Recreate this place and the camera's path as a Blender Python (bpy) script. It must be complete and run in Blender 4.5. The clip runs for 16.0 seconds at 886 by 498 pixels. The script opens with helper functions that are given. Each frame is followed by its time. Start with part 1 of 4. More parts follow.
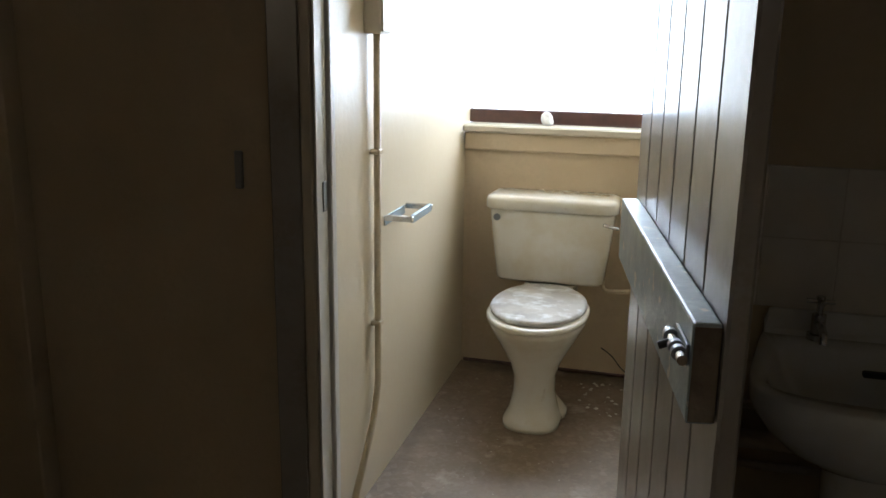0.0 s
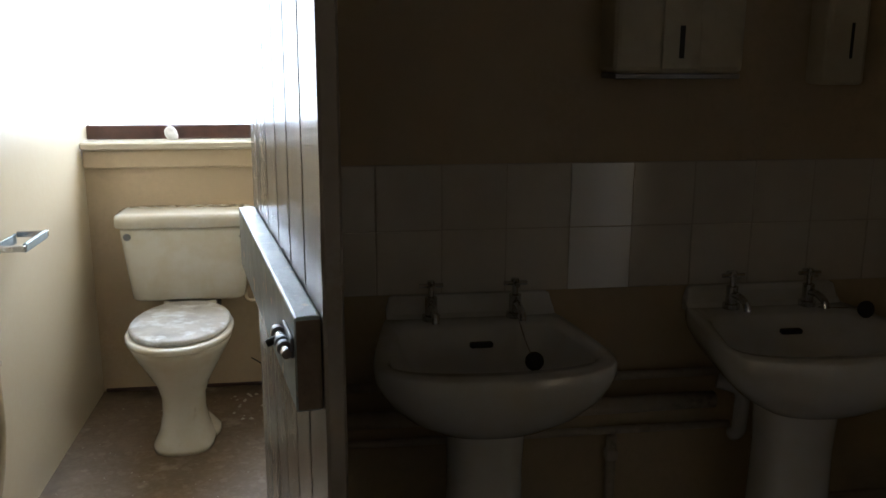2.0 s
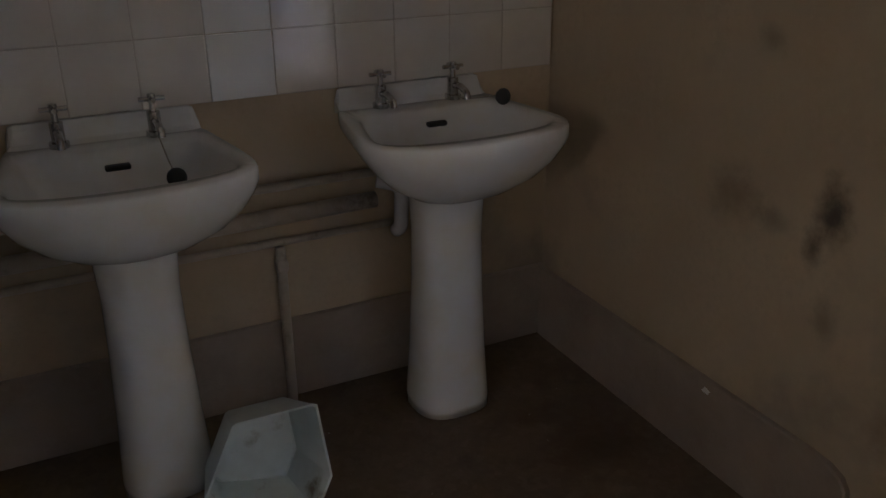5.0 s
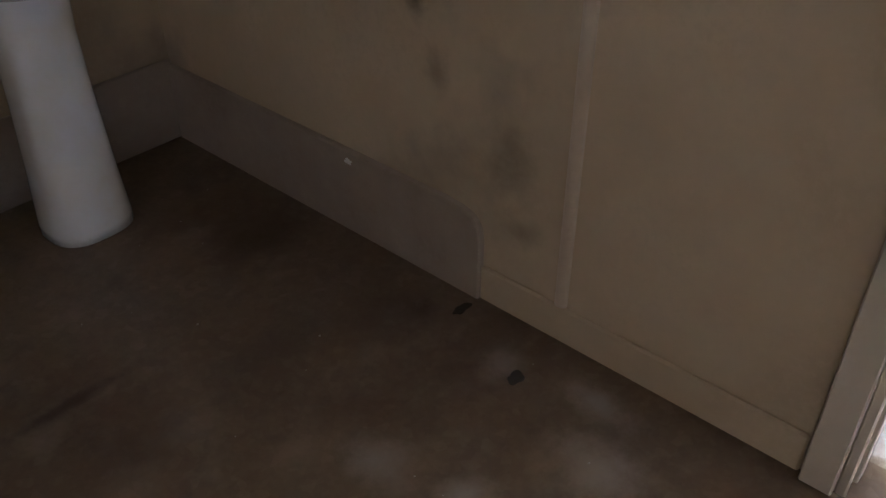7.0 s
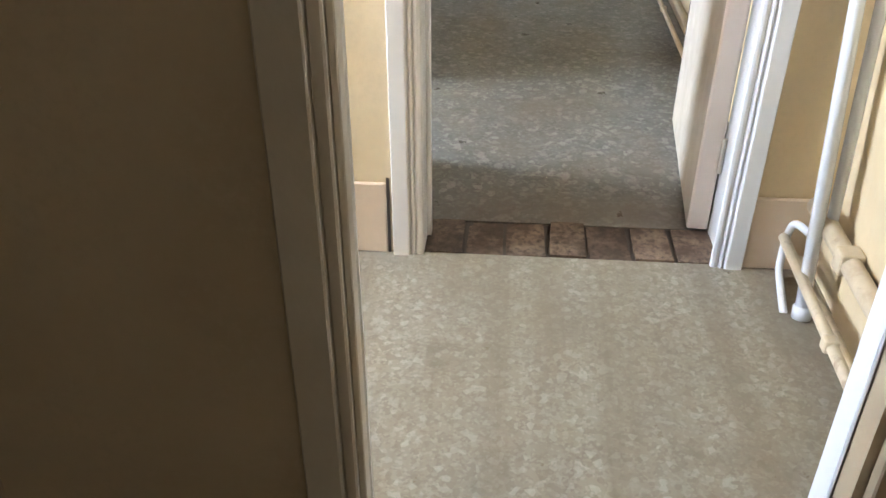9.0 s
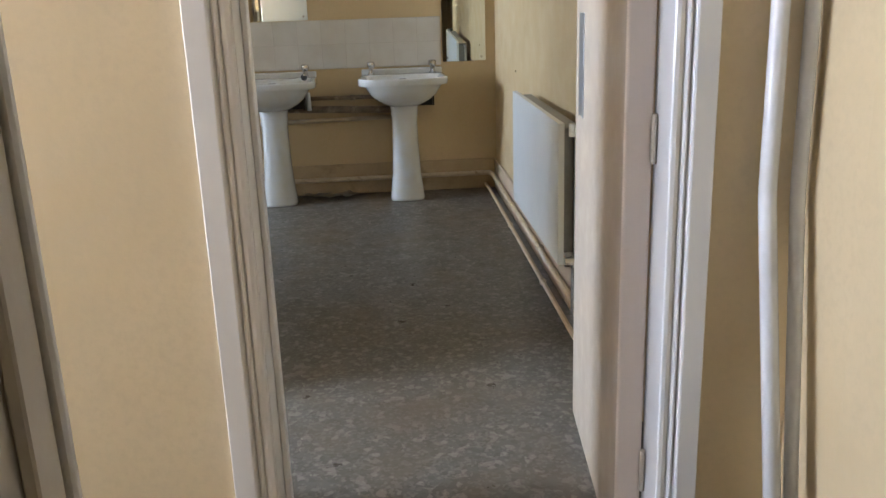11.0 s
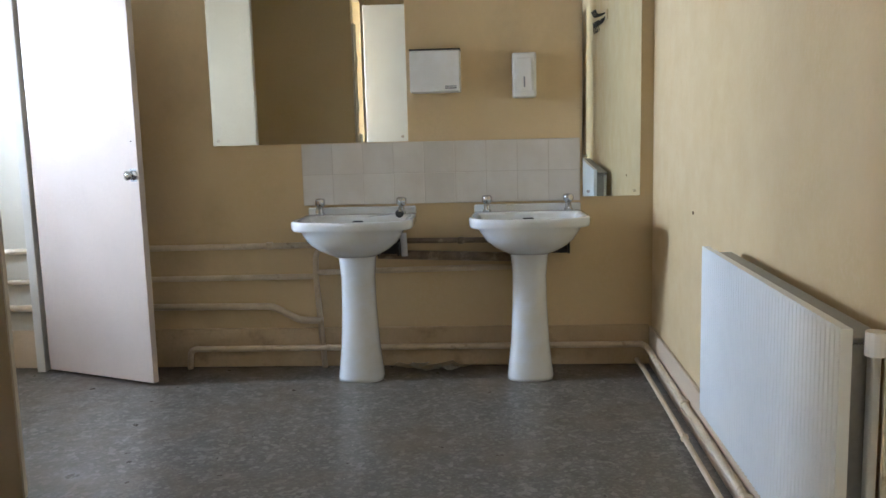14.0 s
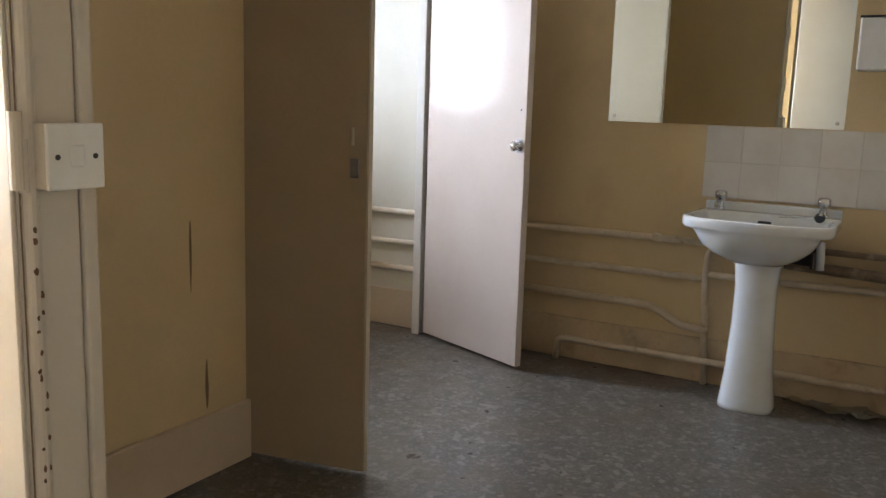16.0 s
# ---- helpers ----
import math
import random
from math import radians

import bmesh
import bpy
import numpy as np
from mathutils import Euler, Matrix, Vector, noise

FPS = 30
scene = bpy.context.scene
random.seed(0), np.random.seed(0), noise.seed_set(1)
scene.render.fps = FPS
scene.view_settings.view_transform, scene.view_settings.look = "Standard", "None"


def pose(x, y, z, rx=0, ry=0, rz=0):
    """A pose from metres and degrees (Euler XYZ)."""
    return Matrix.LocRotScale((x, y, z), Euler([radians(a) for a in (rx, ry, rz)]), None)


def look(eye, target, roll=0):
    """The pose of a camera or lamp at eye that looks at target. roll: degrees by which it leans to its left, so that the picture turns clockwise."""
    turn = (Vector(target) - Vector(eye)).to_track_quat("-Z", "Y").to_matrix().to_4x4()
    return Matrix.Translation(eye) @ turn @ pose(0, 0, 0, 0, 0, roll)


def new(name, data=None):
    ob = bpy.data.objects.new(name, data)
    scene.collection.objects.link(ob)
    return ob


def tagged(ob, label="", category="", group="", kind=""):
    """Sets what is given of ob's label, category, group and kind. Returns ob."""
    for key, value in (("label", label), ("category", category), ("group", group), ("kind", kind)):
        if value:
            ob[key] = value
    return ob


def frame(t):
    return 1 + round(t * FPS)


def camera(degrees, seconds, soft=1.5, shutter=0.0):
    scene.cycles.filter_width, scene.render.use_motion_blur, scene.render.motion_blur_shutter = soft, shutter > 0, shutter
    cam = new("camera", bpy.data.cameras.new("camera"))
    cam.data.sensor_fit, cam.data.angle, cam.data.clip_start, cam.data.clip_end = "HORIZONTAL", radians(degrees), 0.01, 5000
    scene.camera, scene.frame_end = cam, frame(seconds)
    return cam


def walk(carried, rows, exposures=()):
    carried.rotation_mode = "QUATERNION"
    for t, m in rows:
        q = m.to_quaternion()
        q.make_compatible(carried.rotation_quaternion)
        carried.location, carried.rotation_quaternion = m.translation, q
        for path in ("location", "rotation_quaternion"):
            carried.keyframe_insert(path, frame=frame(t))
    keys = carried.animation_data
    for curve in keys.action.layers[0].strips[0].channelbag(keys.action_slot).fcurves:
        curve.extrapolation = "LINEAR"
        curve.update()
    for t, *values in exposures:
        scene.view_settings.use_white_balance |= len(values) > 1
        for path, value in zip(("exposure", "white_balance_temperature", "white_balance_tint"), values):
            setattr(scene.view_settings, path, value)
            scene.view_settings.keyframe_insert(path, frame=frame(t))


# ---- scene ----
cam = camera(54.1, 16.0)
PATH = [
    (0, (2.264, -0.007, 1.398), (1.762, 1.869, 0.92), 0.8),
    (0.5, (2.261, -0.03, 1.407), (1.928, 1.891, 0.96), 0.4),
    (1, (2.289, -0.039, 1.402), (2.214, 1.907, 0.947), -0.1),
    (1.5, (2.313, -0.035, 1.4), (2.441, 1.905, 0.933), -0.4),
    (2, (2.335, -0.049, 1.403), (2.608, 1.881, 0.954), 0.2),
    (2.5, (2.363, -0.048, 1.403), (2.781, 1.86, 0.974), 0.9),
    (3, (2.375, -0.051, 1.402), (2.819, 1.847, 0.957), 0.8),
    (5.5, (2.56, -0.107, 1.287), (3.472, 1.425, 0.38), -0.8),
    (6, (2.602, -0.125, 1.266), (3.591, 1.284, 0.248), -1.1),
    (6.5, (2.649, -0.132, 1.23), (3.735, 1.134, 0.126), -0.7),
    (7, (2.672, -0.139, 1.225), (3.88, 0.936, 0.048), -0.0),
    (7.5, (2.73, -0.161, 1.219), (4.093, 0.671, 0.015), 0.7),
    (8, (2.767, -0.182, 1.243), (4.257, 0.421, 0.053), 0.4),
    (8.5, (2.827, -0.209, 1.242), (4.411, 0.169, 0.08), -1.3),
    (9, (2.925, -0.224, 1.296), (4.599, -0.094, 0.21), 0.1),
    (9.5, (2.981, -0.239, 1.305), (4.728, -0.277, 0.333), -0.2),
    (10, (3.065, -0.244, 1.335), (4.88, -0.385, 0.508), -1.4),
    (12.5, (4.06, -0.325, 1.217), (6.06, -0.299, 0.880), -1.3),
    (13, (4.346, -0.334, 1.227), (6.327, -0.274, 0.864), -0.5),
    (13.5, (4.601, -0.288, 1.198), (6.583, -0.178, 0.95), -0.3),
    (14, (4.828, -0.264, 1.22), (6.804, -0.129, 0.941), -1.5),
    (14.5, (4.988, -0.247, 1.227), (6.946, 0.05, 0.95), -1.1),
    (15, (5.151, -0.231, 1.233), (7.035, 0.376, 0.946), -0.2),
    (15.5, (5.252, -0.22, 1.237), (7.03, 0.648, 0.945), 2.6),
    (16, (5.311, -0.19, 1.22), (7.018, 0.796, 0.883), 1.8),
]
EXPOSURES = [(0.0, -0.85, 5950, 12), (0.5, -1.0, 5950, 12), (1.0, -1.05, 5950, 12), (1.5, -1.1, 5900, 13), (2.0, -0.88, 5950, 12), (2.5, -0.2, 5800, 13), (3.0, 0.17, 5600, 14),
             (5.5, 1.24, 4950, 18), (6.0, 1.45, 4900, 18), (6.5, 1.72, 4850, 19), (7.0, 1.68, 4850, 19), (7.5, 1.45, 4750, 15), (8.0, 1.65, 5100, 13), (8.5, 1.2, 5450, 10), (9.0, 0.8, 5700, 9), (9.5, 0.3, 5850, 13),
             (10.0, -0.16, 5850, 13), (12.5, -0.14, 6000, 15), (13.0, -0.08, 5650, 14), (13.5, -0.25, 5700, 14), (14.0, 0.03, 5600, 14), (14.5, -0.08, 5900, 15), (15.0, -0.15, 6200, 17), (15.5, -0.26, 6150, 17), (16.0, -0.32, 6100, 17)]
walk(cam, [(t, look(eye, target, roll)) for t, eye, target, roll in PATH], EXPOSURES)

# ---- world, daylight and window lamps ----
world = bpy.data.worlds.new("world")
scene.world = world
world.use_nodes = True
wn = world.node_tree
sky = wn.nodes.new("ShaderNodeTexSky")
sky.sky_type = "NISHITA"
sky.sun_disc = False
sky.sun_elevation = radians(40)
sky.sun_rotation = radians(200)
wn.links.new(sky.outputs["Color"], wn.nodes["Background"].inputs["Color"])
wn.nodes["Background"].inputs["Strength"].default_value = 0.1

sun_data = bpy.data.lights.new("sun", "SUN")
sun_data.energy = 2.0
sun_data.angle = radians(0.5)
sun_data.color = (1.0, 0.95, 0.86)
sun = new("sun", sun_data)
sun.rotation_euler = (radians(50), 0, radians(200 - 180))


def window_lamp(name, where, target, width, height, watts, colour=(0.9, 0.95, 1.0), spread=180):
    data = bpy.data.lights.new(name, "AREA")
    data.shape = "RECTANGLE"
    data.size, data.size_y = width, height
    data.energy = watts
    data.spread = radians(spread)
    data.color = colour
    ob = new(name, data)
    ob.matrix_world = look(where, target)
    return ob


window_lamp("gents_window_light", (1.83, 3.70, 1.66), (1.83, 3.0, 1.66), 1.06, 1.35, 87, (0.80, 0.91, 1.0))
# Warm fill lamp added out of view to raise the men's room.
window_lamp("gents_west_fill_light", (-0.20, -1.15, 1.65), (1.0, -1.15, 1.5), 0.55, 0.75, 3.7, (1.0, 0.75, 0.46))
window_lamp("ladies_window_light", (8.475, 3.70, 1.56), (8.475, 3.0, 1.56), 0.34, 0.74, 50, (0.80, 0.91, 1.0), 95)
# Fill for the ladies' room, set behind an added, unseen window.
window_lamp("ladies_side_fill_light", (7.74, 3.70, 1.66), (7.74, 3.0, 1.66), 0.32, 0.95, 10, (0.80, 0.91, 1.0), 110)
window_lamp("corridor_window_light", (4.43, 2.62, 1.55), (4.43, 2.0, 1.55), 0.80, 1.2, 60, (0.88, 0.92, 1.0), 120)
window_lamp("passage_window_light", (5.73, 2.80, 1.45), (5.73, 1.0, 1.2), 0.50, 1.3, 185, (0.84, 0.94, 1.0))


# ---- materials ----
def node(nt, kind, **values):
    n = nt.nodes.new(kind)
    for key, value in values.items():
        n.inputs[key.replace("_", " ")].default_value = value
    return n


def material(name, base, rough=0.6, metal=0.0, second=None, scale=3.0, spread=(0.4, 0.65), fine=0.0, fine_scale=60.0,
             bump=0.0, bump_scale=80.0, coat=0.0, rough_var=0.0, stain=None, stain_scale=1.2, stain_range=(0.55, 0.75), spec=0.5,
             random_tone=0.0):
    m = bpy.data.materials.new(name)
    m.use_nodes = True
    nt = m.node_tree
    b = nt.nodes["Principled BSDF"]
    b.inputs["Roughness"].default_value = rough
    b.inputs["Metallic"].default_value = metal
    b.inputs["Coat Weight"].default_value = coat
    b.inputs["Coat Roughness"].default_value = 0.12
    b.inputs["Specular IOR Level"].default_value = spec
    geo = nt.nodes.new("ShaderNodeNewGeometry")
    colour = None

    def ramped(scale_, lo, hi, detail=5.0, offset=0.0):
        shift = nt.nodes.new("ShaderNodeVectorMath")
        shift.inputs[1].default_value = (offset, offset * 0.7, offset * 1.3)
        nt.links.new(geo.outputs["Position"], shift.inputs[0])
        n_ = node(nt, "ShaderNodeTexNoise", Scale=scale_, Detail=detail, Roughness=0.6)
        nt.links.new(shift.outputs[0], n_.inputs["Vector"])
        r_ = nt.nodes.new("ShaderNodeMapRange")
        r_.inputs["From Min"].default_value = lo
        r_.inputs["From Max"].default_value = hi
        nt.links.new(n_.outputs["Fac"], r_.inputs["Value"])
        return r_.outputs["Result"]

    def mix(fac, a, c):
        x = nt.nodes.new("ShaderNodeMix")
        x.data_type = "RGBA"
        nt.links.new(fac, x.inputs["Factor"])
        if a is None:
            x.inputs["A"].default_value = (*base, 1)
        else:
            nt.links.new(a, x.inputs["A"])
        x.inputs["B"].default_value = (*c, 1)
        return x.outputs["Result"]

    if second:
        colour = mix(ramped(scale, *spread), colour, second)
    if fine:
        dark = tuple(c * (1 - fine) for c in base)
        colour = mix(ramped(fine_scale, 0.45, 0.7, 3.0, 3.1), colour, dark)
    if stain:
        colour = mix(ramped(stain_scale, *stain_range, 8.0, 7.7), colour, stain)
    if random_tone:
        info = nt.nodes.new("ShaderNodeObjectInfo")
        hsv = nt.nodes.new("ShaderNodeHueSaturation")
        span = nt.nodes.new("ShaderNodeMapRange")
        span.inputs["To Min"].default_value = 1 - random_tone
        span.inputs["To Max"].default_value = 1 + random_tone
        nt.links.new(info.outputs["Random"], span.inputs["Value"])
        nt.links.new(span.outputs["Result"], hsv.inputs["Value"])
        if colour is None:
            hsv.inputs["Color"].default_value = (*base, 1)
        else:
            nt.links.new(colour, hsv.inputs["Color"])
        colour = hsv.outputs["Color"]
    if colour is None:
        b.inputs["Base Color"].default_value = (*base, 1)
    else:
        nt.links.new(colour, b.inputs["Base Color"])
    if rough_var:
        r = ramped(scale * 4 + 2, 0.35, 0.7, 4.0, 11.0)
        mr = nt.nodes.new("ShaderNodeMapRange")
        mr.inputs["To Min"].default_value = max(0.02, rough - rough_var)
        mr.inputs["To Max"].default_value = min(1.0, rough + rough_var)
        nt.links.new(r, mr.inputs["Value"])
        nt.links.new(mr.outputs["Result"], b.inputs["Roughness"])
    if bump:
        n_ = node(nt, "ShaderNodeTexNoise", Scale=bump_scale, Detail=4.0)
        nt.links.new(geo.outputs["Position"], n_.inputs["Vector"])
        bp = nt.nodes.new("ShaderNodeBump")
        bp.inputs["Strength"].default_value = bump
        bp.inputs["Distance"].default_value = 0.004
        nt.links.new(n_.outputs["Fac"], bp.inputs["Height"])
        nt.links.new(bp.outputs["Normal"], b.inputs["Normal"])
    return m


def vinyl(name, base, dark, light, chip, wear, gloss, streak=0.0, size=62.0, patches=0.0):
    """Speckled sheet vinyl: chips of two tones on a mottled ground, with worn, dusty patches."""
    m = bpy.data.materials.new(name)
    m.use_nodes = True
    nt = m.node_tree
    b = nt.nodes["Principled BSDF"]
    geo = nt.nodes.new("ShaderNodeNewGeometry")

    def vor(scale_):
        v = node(nt, "ShaderNodeTexVoronoi", Scale=scale_)
        nt.links.new(geo.outputs["Position"], v.inputs["Vector"])
        sep = nt.nodes.new("ShaderNodeSeparateColor")
        nt.links.new(v.outputs["Color"], sep.inputs["Color"])
        return sep.outputs["Red"], sep.outputs["Green"]

    def rng(src, lo, hi, top=1.0):
        r = nt.nodes.new("ShaderNodeMapRange")
        r.inputs["From Min"].default_value = lo
        r.inputs["From Max"].default_value = hi
        r.inputs["To Max"].default_value = top
        nt.links.new(src, r.inputs["Value"])
        return r.outputs["Result"]

    def mix(fac, a, c):
        x = nt.nodes.new("ShaderNodeMix")
        x.data_type = "RGBA"
        nt.links.new(fac, x.inputs["Factor"])
        if a is None:
            x.inputs["A"].default_value = (*base, 1)
        else:
            nt.links.new(a, x.inputs["A"])
        x.inputs["B"].default_value = (*c, 1)
        return x.outputs["Result"]

    def noise_(scale_, detail=6.0):
        n_ = node(nt, "ShaderNodeTexNoise", Scale=scale_, Detail=detail, Roughness=0.62)
        nt.links.new(geo.outputs["Position"], n_.inputs["Vector"])
        return n_.outputs["Fac"]

    r1, g1 = vor(size)
    r2, g2 = vor(size * 2.1)
    c = mix(rng(r1, 0.62, 0.66, chip), None, dark)
    c = mix(rng(g1, 0.86, 0.88, chip), c, light)
    c = mix(rng(g2, 0.7, 0.74, chip * 0.6), c, light)
    c = mix(rng(r2, 0.8, 0.84, chip * 0.7), c, dark)
    c = mix(rng(noise_(2.3, 8.0), 0.48, 0.72, 0.75), c, wear)
    c = mix(rng(noise_(7.0, 8.0), 0.56, 0.75, 0.45), c, tuple(k * 0.55 for k in wear))
    if patches:
        c = mix(rng(noise_(5.5, 7.0), 0.58, 0.74, patches), c, light)
    if streak:
        mul = nt.nodes.new("ShaderNodeVectorMath")
        mul.operation = "MULTIPLY"
        mul.inputs[1].default_value = (0.5, 11.0, 1.0)
        nt.links.new(geo.outputs["Position"], mul.inputs[0])
        sn = node(nt, "ShaderNodeTexNoise", Scale=1.0, Detail=3.0)
        nt.links.new(mul.outputs[0], sn.inputs["Vector"])
        c = mix(rng(sn.outputs["Fac"], 0.42, 0.62, streak), c, wear)
        thin = nt.nodes.new("ShaderNodeVectorMath")
        thin.operation = "MULTIPLY"
        thin.inputs[1].default_value = (2.2, 55.0, 1.0)
        nt.links.new(geo.outputs["Position"], thin.inputs[0])
        tn = node(nt, "ShaderNodeTexNoise", Scale=1.0, Detail=4.0)
        nt.links.new(thin.outputs[0], tn.inputs["Vector"])
        c = mix(rng(tn.outputs["Fac"], 0.5, 0.72, streak * 0.35), c, tuple(k * 0.75 for k in wear))
    nt.links.new(c, b.inputs["Base Color"])
    nt.links.new(rng(noise_(9.0), 0.3, 0.7, 1.0), (mr := nt.nodes.new("ShaderNodeMapRange")).inputs["Value"])
    mr.inputs["To Min"].default_value = gloss - 0.08
    mr.inputs["To Max"].default_value = gloss + 0.15
    nt.links.new(mr.outputs["Result"], b.inputs["Roughness"])
    bp = nt.nodes.new("ShaderNodeBump")
    bp.inputs["Strength"].default_value = 0.12
    bp.inputs["Distance"].default_value = 0.002
    nt.links.new(noise_(45.0, 3.0), bp.inputs["Height"])
    nt.links.new(bp.outputs["Normal"], b.inputs["Normal"])
    return m


M = {}
M["cream"] = material("cream_wall_paint", (0.62, 0.505, 0.315), 0.45, second=(0.57, 0.455, 0.27), scale=1.6, fine=0.06,
                      bump=0.25, bump_scale=35, rough_var=0.1, stain=(0.44, 0.36, 0.24), stain_scale=1.4, stain_range=(0.58, 0.85))
M["ladies_cream"] = material("yellow_cream_wall_paint", (0.66, 0.51, 0.295), 0.42, second=(0.60, 0.455, 0.245), scale=1.4, fine=0.05,
                             bump=0.25, bump_scale=35, rough_var=0.1, stain=(0.44, 0.33, 0.19), stain_scale=1.3, stain_range=(0.58, 0.85))
M["pale_wall"] = material("pale_off_white_wall_paint", (0.66, 0.62, 0.53), 0.4, second=(0.60, 0.55, 0.45), scale=2.0, fine=0.05, bump=0.2, bump_scale=35)
M["peach"] = material("peach_cream_skirting_paint", (0.62, 0.50, 0.365), 0.35, second=(0.56, 0.44, 0.31), scale=3, fine=0.06, bump=0.2, bump_scale=40)
# Blotchy skirting colour, browned to paint in the shade near the floor.
M["shaded_skirt"] = material("shaded_brown_skirting_paint", (0.56, 0.425, 0.26), 0.5, second=(0.46, 0.34, 0.20), scale=4, fine=0.12, bump=0.3, bump_scale=40,
                            stain=(0.24, 0.165, 0.10), stain_scale=6, stain_range=(0.56, 0.8))
M["pipe_ladies"] = material("pinkish_cream_pipe_paint", (0.64, 0.53, 0.385), 0.3, second=(0.52, 0.41, 0.27), scale=9, fine=0.1, bump=0.3,
                            bump_scale=60, stain=(0.30, 0.20, 0.12), stain_scale=12, stain_range=(0.6, 0.74))
M["cubicle_wall"] = material("grubby_peach_cream_paint", (0.60, 0.485, 0.34), 0.4, second=(0.52, 0.41, 0.275), scale=2.2, fine=0.06, bump=0.25, bump_scale=30,
                             stain=(0.36, 0.27, 0.18), stain_scale=3.0, stain_range=(0.56, 0.8))
M["cream_pale"] = material("pale_cream_gloss_paint", (0.66, 0.575, 0.43), 0.32, second=(0.60, 0.505, 0.36), scale=1.2, spread=(0.2, 0.8), fine=0.05,
                           bump=0.2, bump_scale=30)
M["gents"] = material("grubby_cream_wall_paint", (0.54, 0.44, 0.30), 0.5, second=(0.46, 0.37, 0.245), scale=2.2, fine=0.08,
                      bump=0.3, bump_scale=30, rough_var=0.1, stain=(0.28, 0.235, 0.18), stain_scale=2.0, stain_range=(0.58, 0.8))
M["batten"] = material("worn_batten_paint", (0.55, 0.465, 0.355), 0.4, second=(0.48, 0.41, 0.32), scale=6, fine=0.06, bump=0.2, bump_scale=40)
M["gents_skirt"] = material("brown_grubby_skirting_paint", (0.36, 0.30, 0.24), 0.45, second=(0.29, 0.235, 0.185), scale=5, fine=0.1, bump=0.25, bump_scale=40)
# Partition tan, also the shade colour of the gents' south jamb and leg.
M["tan"] = material("tan_partition_and_jamb_shade", (0.44, 0.355, 0.24), 0.5, second=(0.40, 0.32, 0.21), scale=2.0, fine=0.05, bump=0.12, bump_scale=50)
M["white"] = material("white_gloss_paint", (0.72, 0.70, 0.66), 0.28, second=(0.66, 0.63, 0.58), scale=2.5, spread=(0.3, 0.75), bump=0.05,
                      bump_scale=30)
# White trim made brighter and bluer to carry daylight on south sides.
M["daylit_white"] = material("daylit_white_gloss_paint", (0.78, 0.80, 0.83), 0.18, second=(0.73, 0.75, 0.78), scale=2.5, spread=(0.3, 0.75), bump=0.05, bump_scale=30)
M["trim"] = material("yellowed_trim_paint", (0.58, 0.52, 0.42), 0.3, second=(0.52, 0.46, 0.36), scale=3, spread=(0.3, 0.75), fine=0.04, bump=0.15,
                     bump_scale=70)
M["door"] = material("pinkish_white_door_paint", (0.58, 0.495, 0.435), 0.10, second=(0.54, 0.46, 0.40), scale=3, fine=0.03,
                     bump=0.05, bump_scale=25, rough_var=0.04)
M["entrance_door"] = material("pinkish_cream_door_paint", (0.70, 0.60, 0.51), 0.2, second=(0.66, 0.56, 0.465), scale=3, fine=0.03, bump=0.05, bump_scale=25, rough_var=0.04)
M["plank"] = material("grey_gloss_plank_paint", (0.34, 0.32, 0.30), 0.2, second=(0.28, 0.255, 0.23), scale=5, fine=0.05, bump=0.1,
                      bump_scale=25, stain=(0.28, 0.24, 0.20), stain_scale=5, stain_range=(0.55, 0.8))
M["ledge"] = material("chipped_blue_grey_paint", (0.40, 0.49, 0.55), 0.25, second=(0.30, 0.36, 0.40), scale=14, fine=0.15, bump=0.3,
                      bump_scale=60, stain=(0.62, 0.6, 0.56), stain_scale=30, stain_range=(0.6, 0.66))
M["ceiling"] = material("off_white_ceiling_paint", (0.62, 0.57, 0.48), 0.8, second=(0.56, 0.50, 0.40), scale=2, bump=0.15)
M["china"] = material("white_glazed_china", (0.72, 0.74, 0.76), 0.12, coat=0.5, second=(0.68, 0.67, 0.62), scale=6, rough_var=0.05)
M["old_china"] = material("cream_glazed_china", (0.70, 0.67, 0.60), 0.15, coat=0.4, second=(0.64, 0.58, 0.46), scale=7, rough_var=0.06,
                          stain=(0.42, 0.34, 0.24), stain_scale=10, stain_range=(0.66, 0.8))
M["dust"] = material("dusty_grey_lid_plastic", (0.50, 0.47, 0.43), 0.4, second=(0.38, 0.36, 0.34), scale=11, spread=(0.42, 0.66),
                     stain=(0.74, 0.76, 0.78), stain_scale=11, stain_range=(0.5, 0.66), bump=0.2)
M["chrome"] = material("tarnished_chrome", (0.62, 0.63, 0.65), 0.22, 1.0, second=(0.42, 0.40, 0.37), scale=30)
M["steel"] = material("brushed_steel_plate", (0.30, 0.31, 0.33), 0.4, 0.8, fine=0.1)
M["dark"] = material("black_rubber", (0.02, 0.02, 0.02), 0.5)
# Shade colour for the rail's end, which faces the dark room.
M["end_shade"] = material("shaded_grey_brown_wood", (0.20, 0.155, 0.115), 0.55, second=(0.13, 0.095, 0.07), scale=25, fine=0.2, bump=0.3)
M["brownwood"] = material("dark_brown_window_frame", (0.10, 0.045, 0.035), 0.35, second=(0.06, 0.03, 0.025), scale=15, bump=0.2)
M["tile"] = material("white_glazed_tile", (0.68, 0.65, 0.60), 0.14, coat=0.3, second=(0.62, 0.58, 0.52), scale=4, random_tone=0.05)
M["new_tile"] = material("new_white_glazed_tile", (0.82, 0.84, 0.85), 0.1, coat=0.4)
M["grout"] = material("grey_grout", (0.50, 0.455, 0.40), 0.9, bump=0.3)
